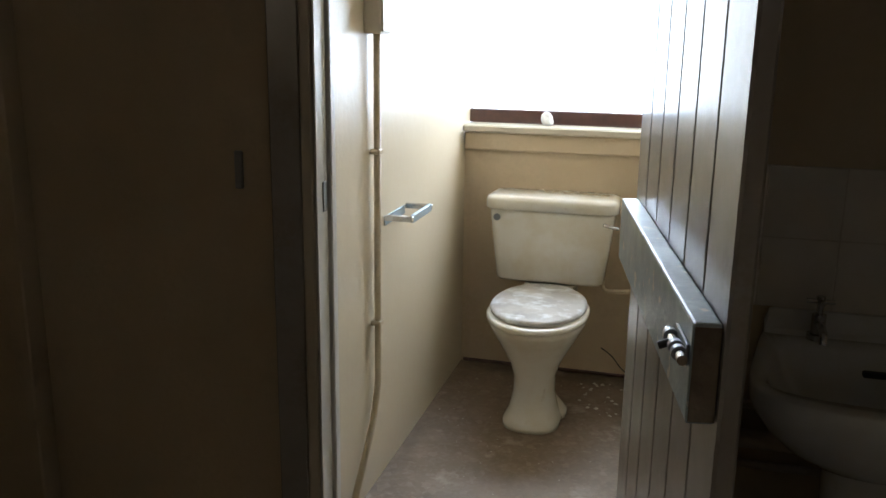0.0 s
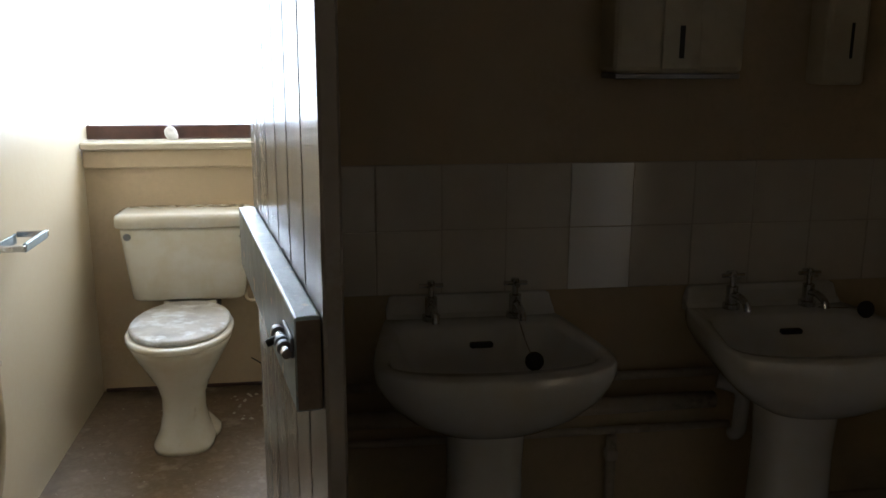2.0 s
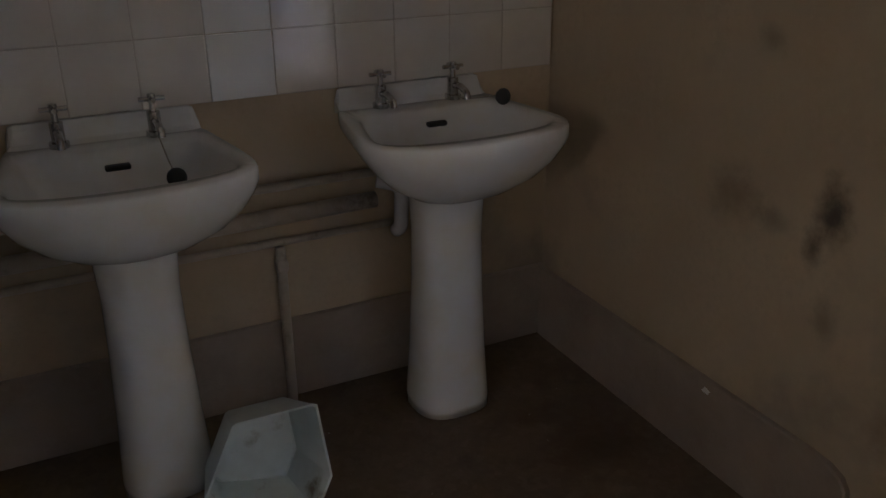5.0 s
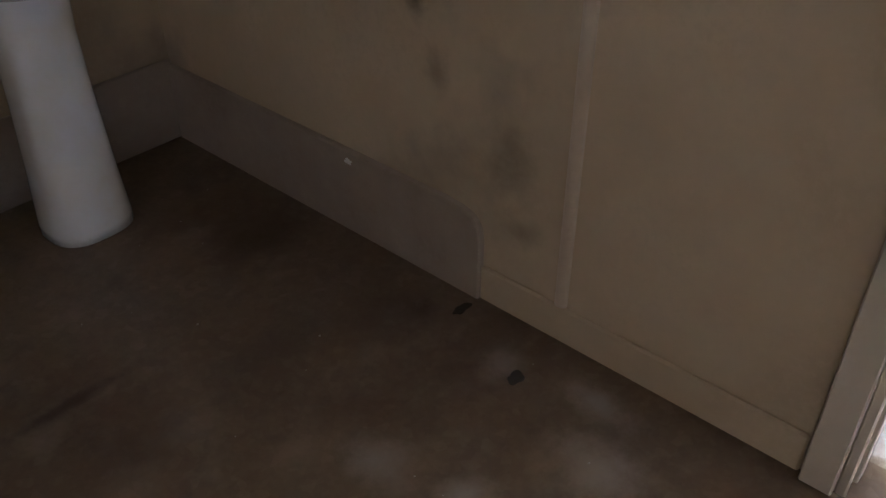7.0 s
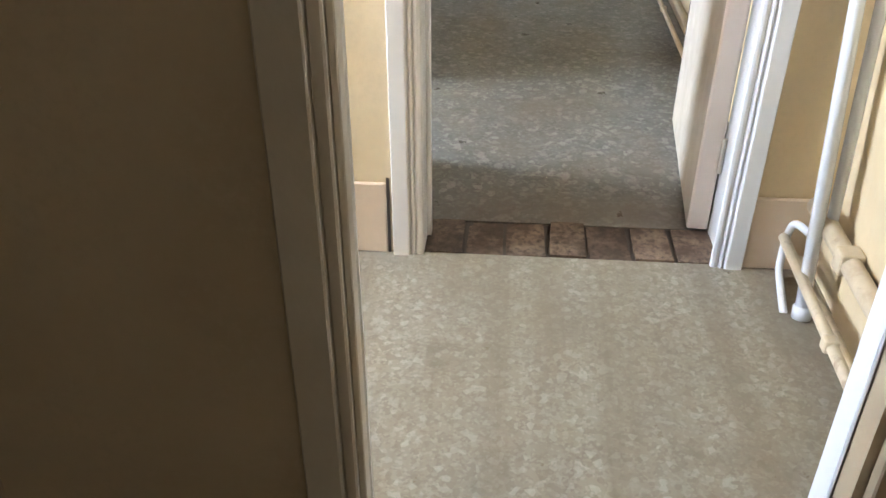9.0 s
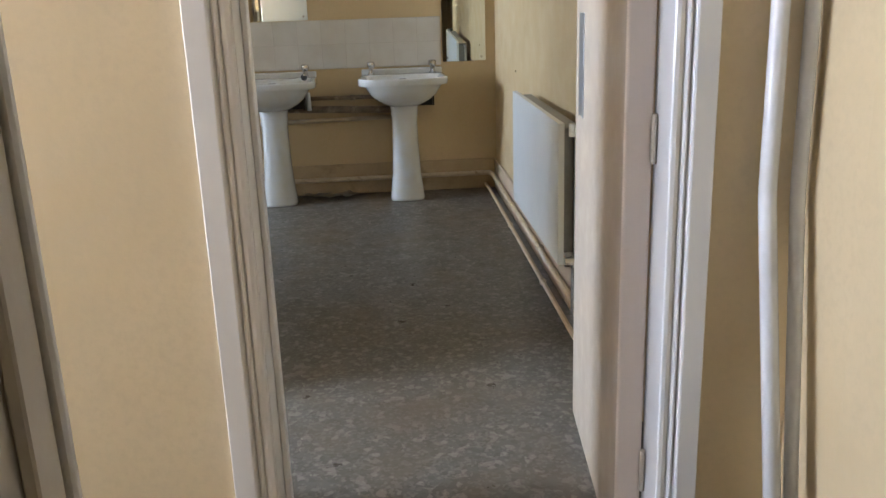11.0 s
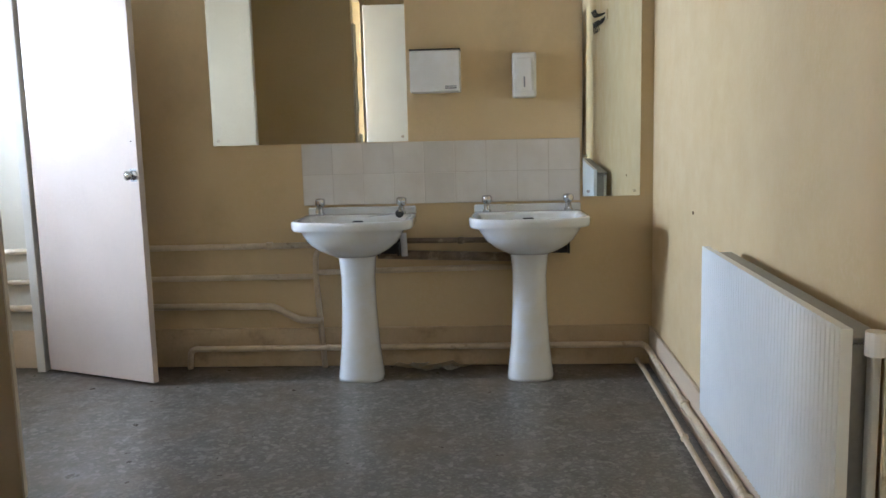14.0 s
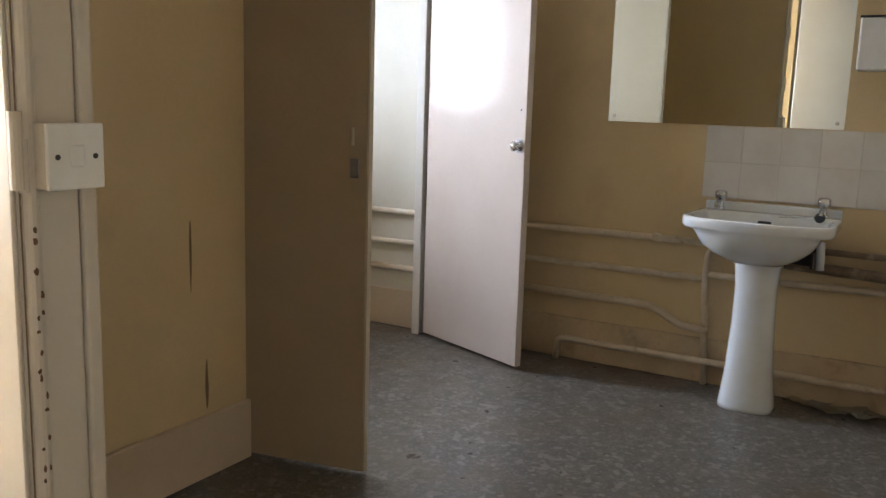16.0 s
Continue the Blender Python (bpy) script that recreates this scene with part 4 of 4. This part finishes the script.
part("hinge_block", box(-.10, .10, -.225, -.175, .40, .444, .008, seg=2), "old_china", wc)
part("flush_neck", box(-.10, .10, -.23, -.02, .36, .444, .02, seg=2), "old_china", wc)
part("supply_pipe", tube([(0.20, -0.08, 0.47), (0.20, -0.08, 0.40), (0.43, -0.03, 0.40)], 0.0085, 10, bend=0.03), "pipe", wc)

fc_ = thing("cable", "thin dark cable lying against the wall behind the toilet", "cable", (2.02, 3.50, 0.0))
part("run", tube([(0.0, 0.0, 0.13), (0.05, -0.006, 0.10), (0.09, -0.008, 0.045), (0.15, -0.03, 0.02), (0.20, -0.06, 0.004)], 0.0028, 8, bend=0.03), "dark", fc_)

# ---- cubicle fittings ----
rh = thing("roll_holder", "blue-grey steel toilet roll holder without a roll", "toilet roll holder", (1.411, 2.575, 0.855))
part("back_plate", box(0, 0.004, -0.10, 0.10, -0.03, 0.0, 0.001), "ledge", rh)
part("arm", box(0.0045, 0.095, -0.112, -0.098, -0.012, 0.006, 0.002), "chrome", rh)
part("arm", box(0.0045, 0.095, 0.098, 0.112, -0.012, 0.006, 0.002), "chrome", rh)
part("front_bar", box(0.084, 0.096, -0.0975, 0.0975, -0.016, 0.010, 0.003), "ledge", rh)

cpi = thing("pipe", "cream painted vertical pipe with wall clips", "pipe", (1.43, 2.36, 0))
part("run", tube([(0.0, -0.26, 0.02), (0.0, -0.05, 0.24), (0.0, 0.0, 0.36), (0.0, 0.0, 1.45)], 0.0105, 12, bend=0.04), "pipe", cpi, "", True)
for z in (0.55, 1.07):
    part("clip", box(-0.019, 0.013, -0.016, 0.016, z - 0.008, z + 0.008, 0.003), "pipe", cpi)
jb = thing("junction_box", "cream painted junction box on the cubicle wall", "junction box", (1.4105, 2.35, 1.40))
part("body", box(0, 0.05, -0.045, 0.045, 0, 0.26, 0.006, seg=2), "trim", jb)
part("lid", box(0.0505, 0.056, -0.04, 0.04, 0.005, 0.255, 0.002), "trim", jb)
tis = thing("tissue", "crumpled white tissue on the window sill", "tissue", (1.745, 3.56, 1.046))
bm = bmesh.new()
bmesh.ops.create_icosphere(bm, subdivisions=3, radius=0.026)
for v in bm.verts:
    v.co *= 1 + 0.45 * noise.noise(v.co * 45)
    v.co.z = max(0.0, v.co.z + 0.021)
    v.co.z *= 1.15
part("crumple", bm, "paper", tis)


# ---- tiles ----
def tiles(name, label, n, rows, size, origin, along, out, joint=0.002, newer=()):
    t = tagged(thing(name, label, "wall tiles", origin), kind="structure")
    a, o = Vector(along), Vector(out)
    L, Hh = n * size, rows * size

    def slab(p0, p1, d0, d1, z0, z1, bev):
        p, q = a * p0 + o * d0, a * p1 + o * d1
        return box(min(p.x, q.x), max(p.x, q.x), min(p.y, q.y), max(p.y, q.y), z0, z1, bev)
    part("grout", slab(0, L, 0.0005, 0.0074, 0, Hh, 0), "grout", t)
    first = None
    for r in range(rows):
        for c in range(n):
            if c in newer:
                ob = part("tile", slab(joint / 2, size - joint / 2, 0.0058, 0.0105, joint / 2, size - joint / 2, 0.0012), "new_tile", t, "brighter white replacement tile")
            elif first is None:
                first = part("tile", slab(joint / 2, size - joint / 2, 0.0058, 0.009, joint / 2, size - joint / 2, 0.0012), "tile", t)
                ob = first
            else:
                ob = new("tile", first.data)
                ob.parent = t
            p = a * (c * size)
            tilt = random.uniform(-0.25, 0.25)
            ob.matrix_basis = pose(p.x, p.y, r * size, tilt if o.y else 0, 0 if o.y else tilt, 0)
    return t


tiles("splashback", "two rows of white glazed tiles behind the men's basins", 10, 2, 0.1545, (2.302, 1.9345, 0.834), (1, 0, 0), (0, -1, 0), newer=(4,))
room = Vector((0.12, 0.06, 0))
tiles("splashback", "two rows of white glazed tiles behind the ladies' basins", 9, 2, 0.155, (9.0665, -0.718, 0.840), (0, 1, 0), (-1, 0, 0))

# ---- wall dispensers ----
room = Vector((0, 0, 0))
tw = thing("towel_dispenser", "white enamel paper towel dispenser above the basins", "towel dispenser", (3.126, 1.933, 1.34))
part("body", box(-0.15, 0.15, -0.115, -0.001, 0.012, 0.42, 0.014, seg=3), "cream_plastic", tw)
part("cover", box(-0.045, 0.045, -0.121, -0.1155, 0.02, 0.415, 0.003), "cream_plastic", tw)
part("tray", box(-0.145, 0.145, -0.11, -0.01, 0.0, 0.0115, 0.002), "steel", tw)
part("slot", box(-0.006, 0.006, -0.1225, -0.1212, 0.045, 0.115, 0.0005), "dark", tw)
part("badge", box(-0.03, 0.03, -0.1225, -0.1212, 0.19, 0.195), "dark", tw)
sd = thing("soap_dispenser", "slim cream soap dispenser beside the towels", "soap dispenser", (3.54, 1.933, 1.325))
part("body", box(-0.052, 0.052, -0.085, -0.001, 0.0, 0.27, 0.012, seg=3), "cream_plastic", sd)
part("slot", box(0.006, 0.014, -0.0865, -0.0852, 0.06, 0.14, 0.0005), "dark", sd)

room = Vector((0.12, 0.06, 0))
dr = thing("towel_dispenser", "wide white wall unit with a small black label", "towel dispenser", (9.066, -0.02, 1.385), -90)
part("body", box(-0.125, 0.118, -0.115, -0.001, 0.0, 0.20, 0.008, seg=2), "plastic", dr)
part("top", box(-0.127, 0.120, -0.118, -0.001, 0.2005, 0.207, 0.002), "dark", dr)
part("label_bar", box(0.045, 0.10, -0.1162, -0.1152, 0.016, 0.022), "dark", dr)
part("label_bar", box(0.045, 0.10, -0.1162, -0.1152, 0.026, 0.030), "dark", dr)
so = thing("soap_dispenser", "narrow white soap dispenser on the cream wall", "soap dispenser", (9.066, -0.447, 1.35), -90)
part("body", box(-0.058, 0.058, -0.075, -0.001, 0.0, 0.215, 0.010, seg=2), "plastic", so)
part("panel", box(-0.040, 0.040, -0.0795, -0.0752, 0.03, 0.19, 0.003), "plastic", so)
part("slot", box(-0.004, 0.004, -0.0808, -0.0797, 0.05, 0.10), "steel", so)


# ---- mirrors ----
def wall_mirror(y0, y1, z0, z1, label, tilt=0.0):
    m = thing("mirror", label, "mirror", (9.0655, (y0 + y1) / 2, z0), tilt)
    hw, h = (y1 - y0) / 2, z1 - z0
    part("backing", box(-0.003, -0.0005, -hw, hw, 0, h), "steel", m)
    part("glass", box(-0.0075, -0.0032, -hw, hw, 0, h, 0.0008), "mirror", m)
    for s in (-1, 1):
        for z in (0.025, h - 0.025):
            part("screw", rings([[(x_, s * (hw - 0.028) + y_, z + q) for x_, y_, q in ((x_, 0.008 * math.cos(t_), 0.008 * math.sin(t_)) for t_ in [k * math.pi / 6 for k in range(12)])] for x_ in (-0.0076, -0.0105)]), "chrome", m, "chrome mirror screw")
    return m


wall_mirror(0.133, 1.125, 1.152, 2.05, "wide frameless wall mirror with corner screws", 1.0)
tall = wall_mirror(-1.013, -0.730, 0.858, 2.05, "tall narrow frameless mirror beside the corner")
tall.matrix_basis = tall.matrix_basis @ Matrix.Rotation(-radians(1.4), 4, "Y")

# coat hooks on the south wall, seen in the mirror
hk = thing("coat_hooks", "dark wire coat hooks on a cream board", "coat hooks", (7.05, -1.0765, 1.80))
part("board", box(-0.16, 0.16, 0.0005, 0.014, 0.03, 0.10, 0.003), "cream", hk)
for x in (-0.1, 0.0, 0.1):
    part("hook", tube([(x, 0.0145, 0.075), (x, 0.07, 0.06), (x, 0.085, 0.10)], 0.006, 8, bend=0.03), "dark", hk)
    part("hook", tube([(x, 0.0145, 0.05), (x - 0.02, 0.04, 0.0), (x - 0.03, 0.06, 0.03)], 0.006, 8, bend=0.02), "dark", hk)
    part("wire", tube([(x - 0.07, 0.06, -0.05), (x, 0.075, 0.03), (x + 0.07, 0.06, -0.045)], 0.004, 6, bend=0.02), "dark", hk)


room = Vector((0, 0, 0))
# ---- pipes ----
def pipe(label, pts, r, mat="pipe", bend=0.03, clips=()):
    ps = [Vector(p) for p in pts]
    p = thing("pipe", label, "pipe", tuple(ps[0]))
    part("run", tube([q - ps[0] for q in ps], r, 12, bend=bend), mat, p, "", True)
    for c in clips:
        q = Vector(c) - ps[0]
        part("clip", box(q.x - r - .003, q.x + r + .003, q.y - r - .003, q.y + r + .003, q.z - r - .003, q.z + r + .003, .007, seg=2), mat, p, "painted pipe clip")
    return p


pipe("thin dark cable hanging at the tile edge", [(2.335, 1.917, .99), (2.36, 1.913, .93), (2.355, 1.913, .86), (2.33, 1.917, .835)], .0025, "dark", .02)
g = "cream painted copper pipe on the wall under the basins"
pipe(g, [(2.30, 1.905, .612), (3.37, 1.905, .612)], .011, "pipe_gents")
pipe("thick cream painted waste pipe under the basins", [(2.30, 1.885, .535), (3.30, 1.885, .545)], .021, "pipe_gents")
pipe(g, [(2.30, 1.915, .462), (3.36, 1.915, .462)], .010, "pipe_gents")
pipe("cream painted pipe dropping to the floor", [(3.045, 1.908, .45), (3.045, 1.908, 0.0)], .013, "pipe_gents", clips=[(3.045, 1.908, .40)])
pipe("white plastic waste trap behind the pedestal", [(3.30, 1.87, .60), (3.36, 1.85, .585), (3.355, 1.85, .47), (3.35, 1.87, .455)], .019, "pipe_white")
room = Vector((0.12, 0.06, 0))
pipe("small brown wall plug in the cream wall", [(8.15, -1.0765, .86), (8.15, -1.072, .86)], .006, "crack", clips=[])
X = 9.04
e = "cream painted pipe along the basin wall"
pipe(e, [(X, 3.45, .625), (X, .60, .640)], .0152, "pipe_ladies", clips=[(X, .86, .64)])
pipe(e, [(X, 3.45, .462), (X, .630, .478)], .0142, "pipe_ladies")
pipe(e, [(X - .005, 3.45, .335), (X - .005, .86, .325), (X - .008, .72, .252), (X - .008, .60, .248)], .017, "pipe_ladies")
pipe("cream painted pipe dropping to the floor", [(X - .01, .56, .655), (X - .004, .622, .60), (X - .004, .628, .50), (X - .004, .600, 0.0)], .0142, "pipe_ladies")
pipe("cream painted pipe just above the floor", [(X - .02, 1.31, 0.0), (X - .02, 1.30, .105), (X - .02, -1.02, .112), (X - .06, -1.04, .105), (8.7, -1.04, .10), (6.32, -1.04, .095)], .0152, "pipe_ladies", clips=[(8.1, -1.04, .10), (7.2, -1.04, .098)])
pipe("thin cream painted pipe along the south skirting", [(X - .05, -.99, .04), (8.85, -1.0, .035), (5.86, -1.0, .032)], .011, "pipe_ladies", clips=[(7.9, -1.0, .035), (6.9, -1.0, .034)])
pipe("dark stained waste pipe between the basins", [(X - .02, .30, .590), (X - .02, -.42, .565)], .023, "pipe_stained")
pipe("cream painted pipe between the basins", [(X, .34, .655), (X, -.42, .650)], .014, "pipe_stained", clips=[(X, -.12, .652)])
pipe("cream painted pipe between the basins", [(X, .62, .498), (X, -.42, .515)], .0142, "pipe_ladies")
pipe("white plastic waste trap behind the pedestal", [(X - .06, .165, .70), (X - .06, .16, .585)], .017, "pipe_white")
for y in (.235, -.60):
    bx = thing("bracket", "dark steel bracket behind the basin", "bracket", (X - .03, y, .585))
    part("plate", box(-.012, .012, -.055, .055, 0, .085, .003), "dark", bx)
    part("arm", box(-.10, -.0125, -.055, -.045, .01, .07, .002), "dark", bx)
    part("arm", box(-.10, -.0125, .045, .055, .01, .07, .002), "dark", bx)
room = Vector((0, 0, 0))
structure("corridor_boxing", box(3.957, 4.665, -1.0495, -1.028, 0.0, 2.2, 0.002), "cream", "cream painted boarding behind the pipes")
# corridor pipes
c_ = "white painted vertical pipe in the corridor corner"
pipe(c_, [(4.690, -.968, 0.0), (4.862, -.960, .92), (4.875, -.960, 2.49)], .0165, "pipe_white")
pipe("white painted pipe collar on the floor", [(4.683, -.968, 0.001), (4.688, -.968, .03)], .024, "pipe_white")
pipe(c_, [(4.745, -1.005, 0.20), (4.872, -1.022, .92), (4.882, -1.025, 2.49)], .014, "pipe_white")
pipe("cream painted pipe beside the skirting", [(4.70, -.93, 0.0), (4.87, -.955, .02), (4.90, -.965, .10), (4.87, -.965, .165), (4.80, -.99, .165)], .010, "pipe_white")
c2 = "cream painted heating pipe along the corridor wall"
pipe(c2, [(4.888, -.955, .105), (4.02, -.94, .105)], .014, clips=[(4.45, -.945, .105)])
pipe(c2, [(4.85, -1.0, .225), (4.02, -1.0, .225)], .024, clips=[(4.60, -1.0, .225)])
pipe(c2, [(4.86, -.995, .055), (4.02, -.995, .055)], .014)


room = Vector((0.12, 0.06, 0))
# ---- radiator ----
rd = thing("radiator", "white fluted steel panel radiator below the south wall", "radiator", (6.93, -1.0, .285))
flute = []
for k in range(142):
    x = -.5925 + 1.125 * k / 141
    flute.append((x, .046 - (.004 if k % 3 == 2 else 0)))
bm = bmesh.new()
lo = [bm.verts.new((x, y, .004)) for x, y in flute] + [bm.verts.new((.5335, .024, .004)), bm.verts.new((-.5935, .024, .004))]
hi = [bm.verts.new((v.co.x, v.co.y, .541)) for v in lo]
bm.faces.new(hi)
bm.faces.new(lo[::-1])
for k in range(len(lo)):
    bm.faces.new((lo[k], lo[(k + 1) % len(lo)], hi[(k + 1) % len(lo)], hi[k]))
part("front_panel", bm, "rad", rd, "white fluted front panel")
for k in range(26):
    part("fin", box(-.55 + k * .0435, -.547 + k * .0435, -.0215, .0235, .04, .50), "steel", rd)
part("grille", box(-.585, .53, -.046, .0235, .512, .522, .002), "steel", rd, "dark dusty top grille")
part("back_panel", box(-.57, .53, -.042, -.022, 0, .505, .005, seg=2), "rad", rd)
part("bottom_bar", tube([(-.588, -.004, .03), (.53, -.004, .03)], .014), "rad", rd)
v1 = part("valve", tube([(-.60, -.004, .51), (-.635, -.004, .51)], .012), "chrome", rd, "chrome radiator valve")
part("valve_cap", tube([(-.63, -.004, .50), (-.63, -.004, .545)], .020, 14), "plastic", v1, "white valve cap")
v2 = part("valve", tube([(-.60, -.004, .03), (-.64, -.004, .03), (-.64, -.004, -.18)], .010, bend=.02), "chrome", rd, "chrome radiator valve")
part("valve_cap", tube([(-.64, -.004, .03), (-.64, .03, .03)], .018, 14), "chrome", v2)
part("connecting_pipe", tube([(-.63, -.03, .51), (-.635, -.03, -.185)], .009), "pipe", rd)

# ---- switch ----
sw = thing("light_switch", "white surface-mounted light switch with a single rocker", "light switch", (5.943, 0.785, 1.089))
part("back_box", box(-.043, .043, -.030, -.001, 0, .086, .003), "trim", sw, "painted back box")
part("plate", box(-.0435, .0435, -.0365, -.0305, -.0005, .0865, .002, seg=2), "plastic", sw)
part("rocker", box(-.011, .011, -.0405, -.0368, .029, .059, .002), "plastic", sw)
for s in (-1, 1):
    part("screw", tube([(s * .029, -.0366, .043), (s * .029, -.0380, .043)], .0038, 10), "dark", sw)

structure("painted_hinge", tube([(5.888, .782, 1.085), (5.888, .782, 1.155)], .007, 12), "trim", "paint-clogged hinge beside the switch")
structure("painted_hinge_leaf", box(5.8955, 5.915, .7815, .7845, 1.095, 1.148, .001), "trim", "painted hinge leaf")
structure("frame_joint", box(5.8815, 5.8835, .7845, .7855, 0.0, 2.1), "crack", "brown open joint along the frame")

room = Vector((0, 0, 0))
# ---- plastic bin ----
bn = thing("waste_bin", "pale green plastic bin tipped on its side by a pedestal", "bin", (2.865, 1.56, 0))


def mouth(k, z, rise=0.0, aside=0.0):
    return [(x * k + aside, y * k + rise, z) for x, y in ((-.072, .104), (-.062, .110), (.105, .125), (.115, .121), (.131, -.044), (.090, -.122), (.082, -.126), (-.112, -.106), (-.120, -.100), (-.150, -.05))]


bm = rings([mouth(.72, .080, .022, -.028), mouth(.76, .075, .022, -.028), mouth(.985, .21), mouth(.965, .213), mouth(.745, .081, .022, -.028), mouth(.70, .085, .022, -.028)], False)
shell = part("shell", bm, "bin", bn)
rim = part("rim", rings([mouth(1.0, .2135), mouth(1.0, .2195), mouth(.965, .2195), mouth(.965, .2135), mouth(1.0, .2135)], False, False), "bin", shell, "turned plastic rim")
xd = Vector((0.93, -0.16, 0)).normalized()
zd = (Vector((-0.16, -0.93, 0)).normalized() + Vector((0, 0, 0.34))).normalized()
yd = zd.cross(xd)
centre = Vector((2.862, 1.44, 0.004)) + yd * 0.126
turn = Matrix((xd, yd, zd)).transposed().to_4x4()
shell.matrix_basis = Matrix.Translation(centre - zd * 0.215 - Vector((2.865, 1.56, 0))) @ turn


# ---- worn patches, stains and crumbs ----
def blotch(name, centre, axis, rx, rz, mat, seed, label, cat="stain"):
    """A thin uneven patch lying on a surface."""
    b = thing(name, label, cat, centre)
    bm = bmesh.new()
    n = 30
    pts = []
    for k in range(n):
        a = 2 * math.pi * k / n
        r = 1 + 0.45 * noise.noise(Vector((math.cos(a) * 1.3 + seed, math.sin(a) * 1.3, seed * 2.1)))
        u, v = rx * r * math.cos(a), rz * r * math.sin(a)
        pts.append({"x": (0, u, v), "y": (u, 0, v), "z": (u, v, 0)}[axis])
    lift = {"x": (-0.0012, 0, 0), "y": (0, -0.0012, 0), "z": (0, 0, 0.0015)}[axis]
    lo = [bm.verts.new(p) for p in pts]
    hi = [bm.verts.new(tuple(p[i] * 0.97 + lift[i] for i in range(3))) for p in pts]
    bm.faces.new(hi)
    for i in range(n):
        bm.faces.new((lo[i], lo[(i + 1) % n], hi[(i + 1) % n], hi[i]))
    part("patch", bm, mat, b)
    return b


room = Vector((0.12, 0.06, 0))
for k in range(40):
    z = 0.20 + k * 0.0215 + random.uniform(-.015, .015)
    blotch("paint_chip", (5.897 + random.uniform(-.006, .006), 0.7765, z), "y", random.uniform(.0015, .0035), random.uniform(.002, .007), "rust", k * 1.7 + .3, "small rusty brown chip on the round bead")
blotch("wall_crack", (7.06, 1.7190, 0.73), "y", .004, .11, "crack", 3.1, "narrow brown crack in the cream wall")
blotch("wall_crack", (7.12, 1.7190, 0.30), "y", .007, .075, "crack", 5.3, "brown scrape above the skirting")
room = Vector((0, 0, 0))
blotch("paint_chip", (3.8375, 1.195, .199), "x", .012, .007, "paper", 8.2, "small white chip on the skirting")
blotch("floor_mark", (3.70, .582, .0005), "z", .019, .016, "mould", 2.2, "round dark burn on the floor")
blotch("floor_mark", (3.79, .80, .0005), "z", .024, .012, "mould", 6.2, "dark hole by the skirting's end")

rng = random.Random(4)


def crumbs(name, x0, x1, y0, y1, n, mat, lo, hi, label):
    bm = bmesh.new()
    for _ in range(n):
        x, y, s = rng.uniform(x0, x1), rng.uniform(y0, y1), rng.uniform(lo, hi)
        a = rng.uniform(0, 6.28)
        pts = [(x + s * rng.uniform(.5, 1) * math.cos(a + k * 1.257), y + s * rng.uniform(.5, 1) * math.sin(a + k * 1.257)) for k in range(5)]
        base = [bm.verts.new((*p, 0.0004)) for p in pts]
        top = bm.verts.new((x, y, s * .5 + .0004))
        for k in range(5):
            bm.faces.new((base[k], base[(k + 1) % 5], top))
    tagged(part(name, bm, mat, None, label), label, "debris", "", "stuff")


crumbs("floor_crumbs", 1.45, 2.2, 1.9, 3.45, 90, "debris", .0012, .004, "small plaster crumbs round the toilet")
crumbs("floor_flakes", 1.95, 2.2, 3.1, 3.46, 34, "debris", .004, .013, "white paint flakes beside the toilet")
crumbs("floor_crumbs", .6, 3.8, -.6, 1.85, 120, "debris", .0015, .004, "scattered plaster crumbs on the brown floor")
crumbs("floor_crumbs", 5.2, 9.0, -.9, 1.6, 120, "debris", .0015, .004, "scattered crumbs on the grey floor")

# broken skirting piece between the ladies' basins
room = Vector((0.12, 0.06, 0))
bk = thing("plaster_pile", "broken plaster and curled paper by the basin wall", "debris", (8.985, .02, .0))
for k in range(7):
    bm = bmesh.new()
    w, l = rng.uniform(.02, .05), rng.uniform(.04, .10)
    n = 7
    grid = [[bm.verts.new((w * (a / 2 - 1) * (.7 + .4 * rng.random()), l * (b / 3 - 1), .004 + .012 * (b / 3 - 1) ** 2 + .006 * rng.random())) for a in range(5)] for b in range(n)]
    for a in range(4):
        for b in range(n - 1):
            bm.faces.new((grid[b][a], grid[b][a + 1], grid[b + 1][a + 1], grid[b + 1][a]))
    bmesh.ops.solidify(bm, geom=bm.faces[:], thickness=.003)
    fl = part("flake", bm, "debris" if k % 3 else "pipe", bk)
    fl.matrix_basis = pose(rng.uniform(-.03, .03), -.14 + .045 * k, .001 + .004 * (k % 2), rng.uniform(-5, 5), rng.uniform(-6, 6), rng.uniform(-50, 50))

# ---- threshold bricks ----
room = Vector((0, 0, 0))
th = tagged(thing("threshold", "row of worn brown bricks in the ladies' doorway", "threshold", (4.905, -0.813, 0)), kind="structure")
part("mortar_bed", box(0.0005, 0.1745, 0.001, 0.811, -0.1, -0.006), "mortar", th)
first = None
lie = 0.0
for i, (w, drop) in enumerate(((1.05, 0), (1.0, .002), (1.10, -.006), (.95, .001), (1.05, -.001), (.98, -.004), (.98, .002))):
    if first is None:
        bm = box(0.004, 0.172, 0.003, 0.103, -0.05, 0.003)
        bmesh.ops.subdivide_edges(bm, edges=bm.edges[:], cuts=2, use_grid_fill=True)
        for v in bm.verts:
            v.co += noise.noise_vector(v.co * 31) * 0.0035
        first = part("brick", bm, "brick", th)
        ob = first
    else:
        ob = new("brick", first.data)
        ob.parent = th
    ob.matrix_basis = pose(rng.uniform(-0.004, 0.002), lie, drop - .001, rng.uniform(-1.2, 1.2), rng.uniform(-1.5, 1.5), rng.uniform(-2.2, 2.2)) @ Matrix.Diagonal((1, w, 1, 1))
    lie += 0.1115 * w + rng.uniform(.0, .002)
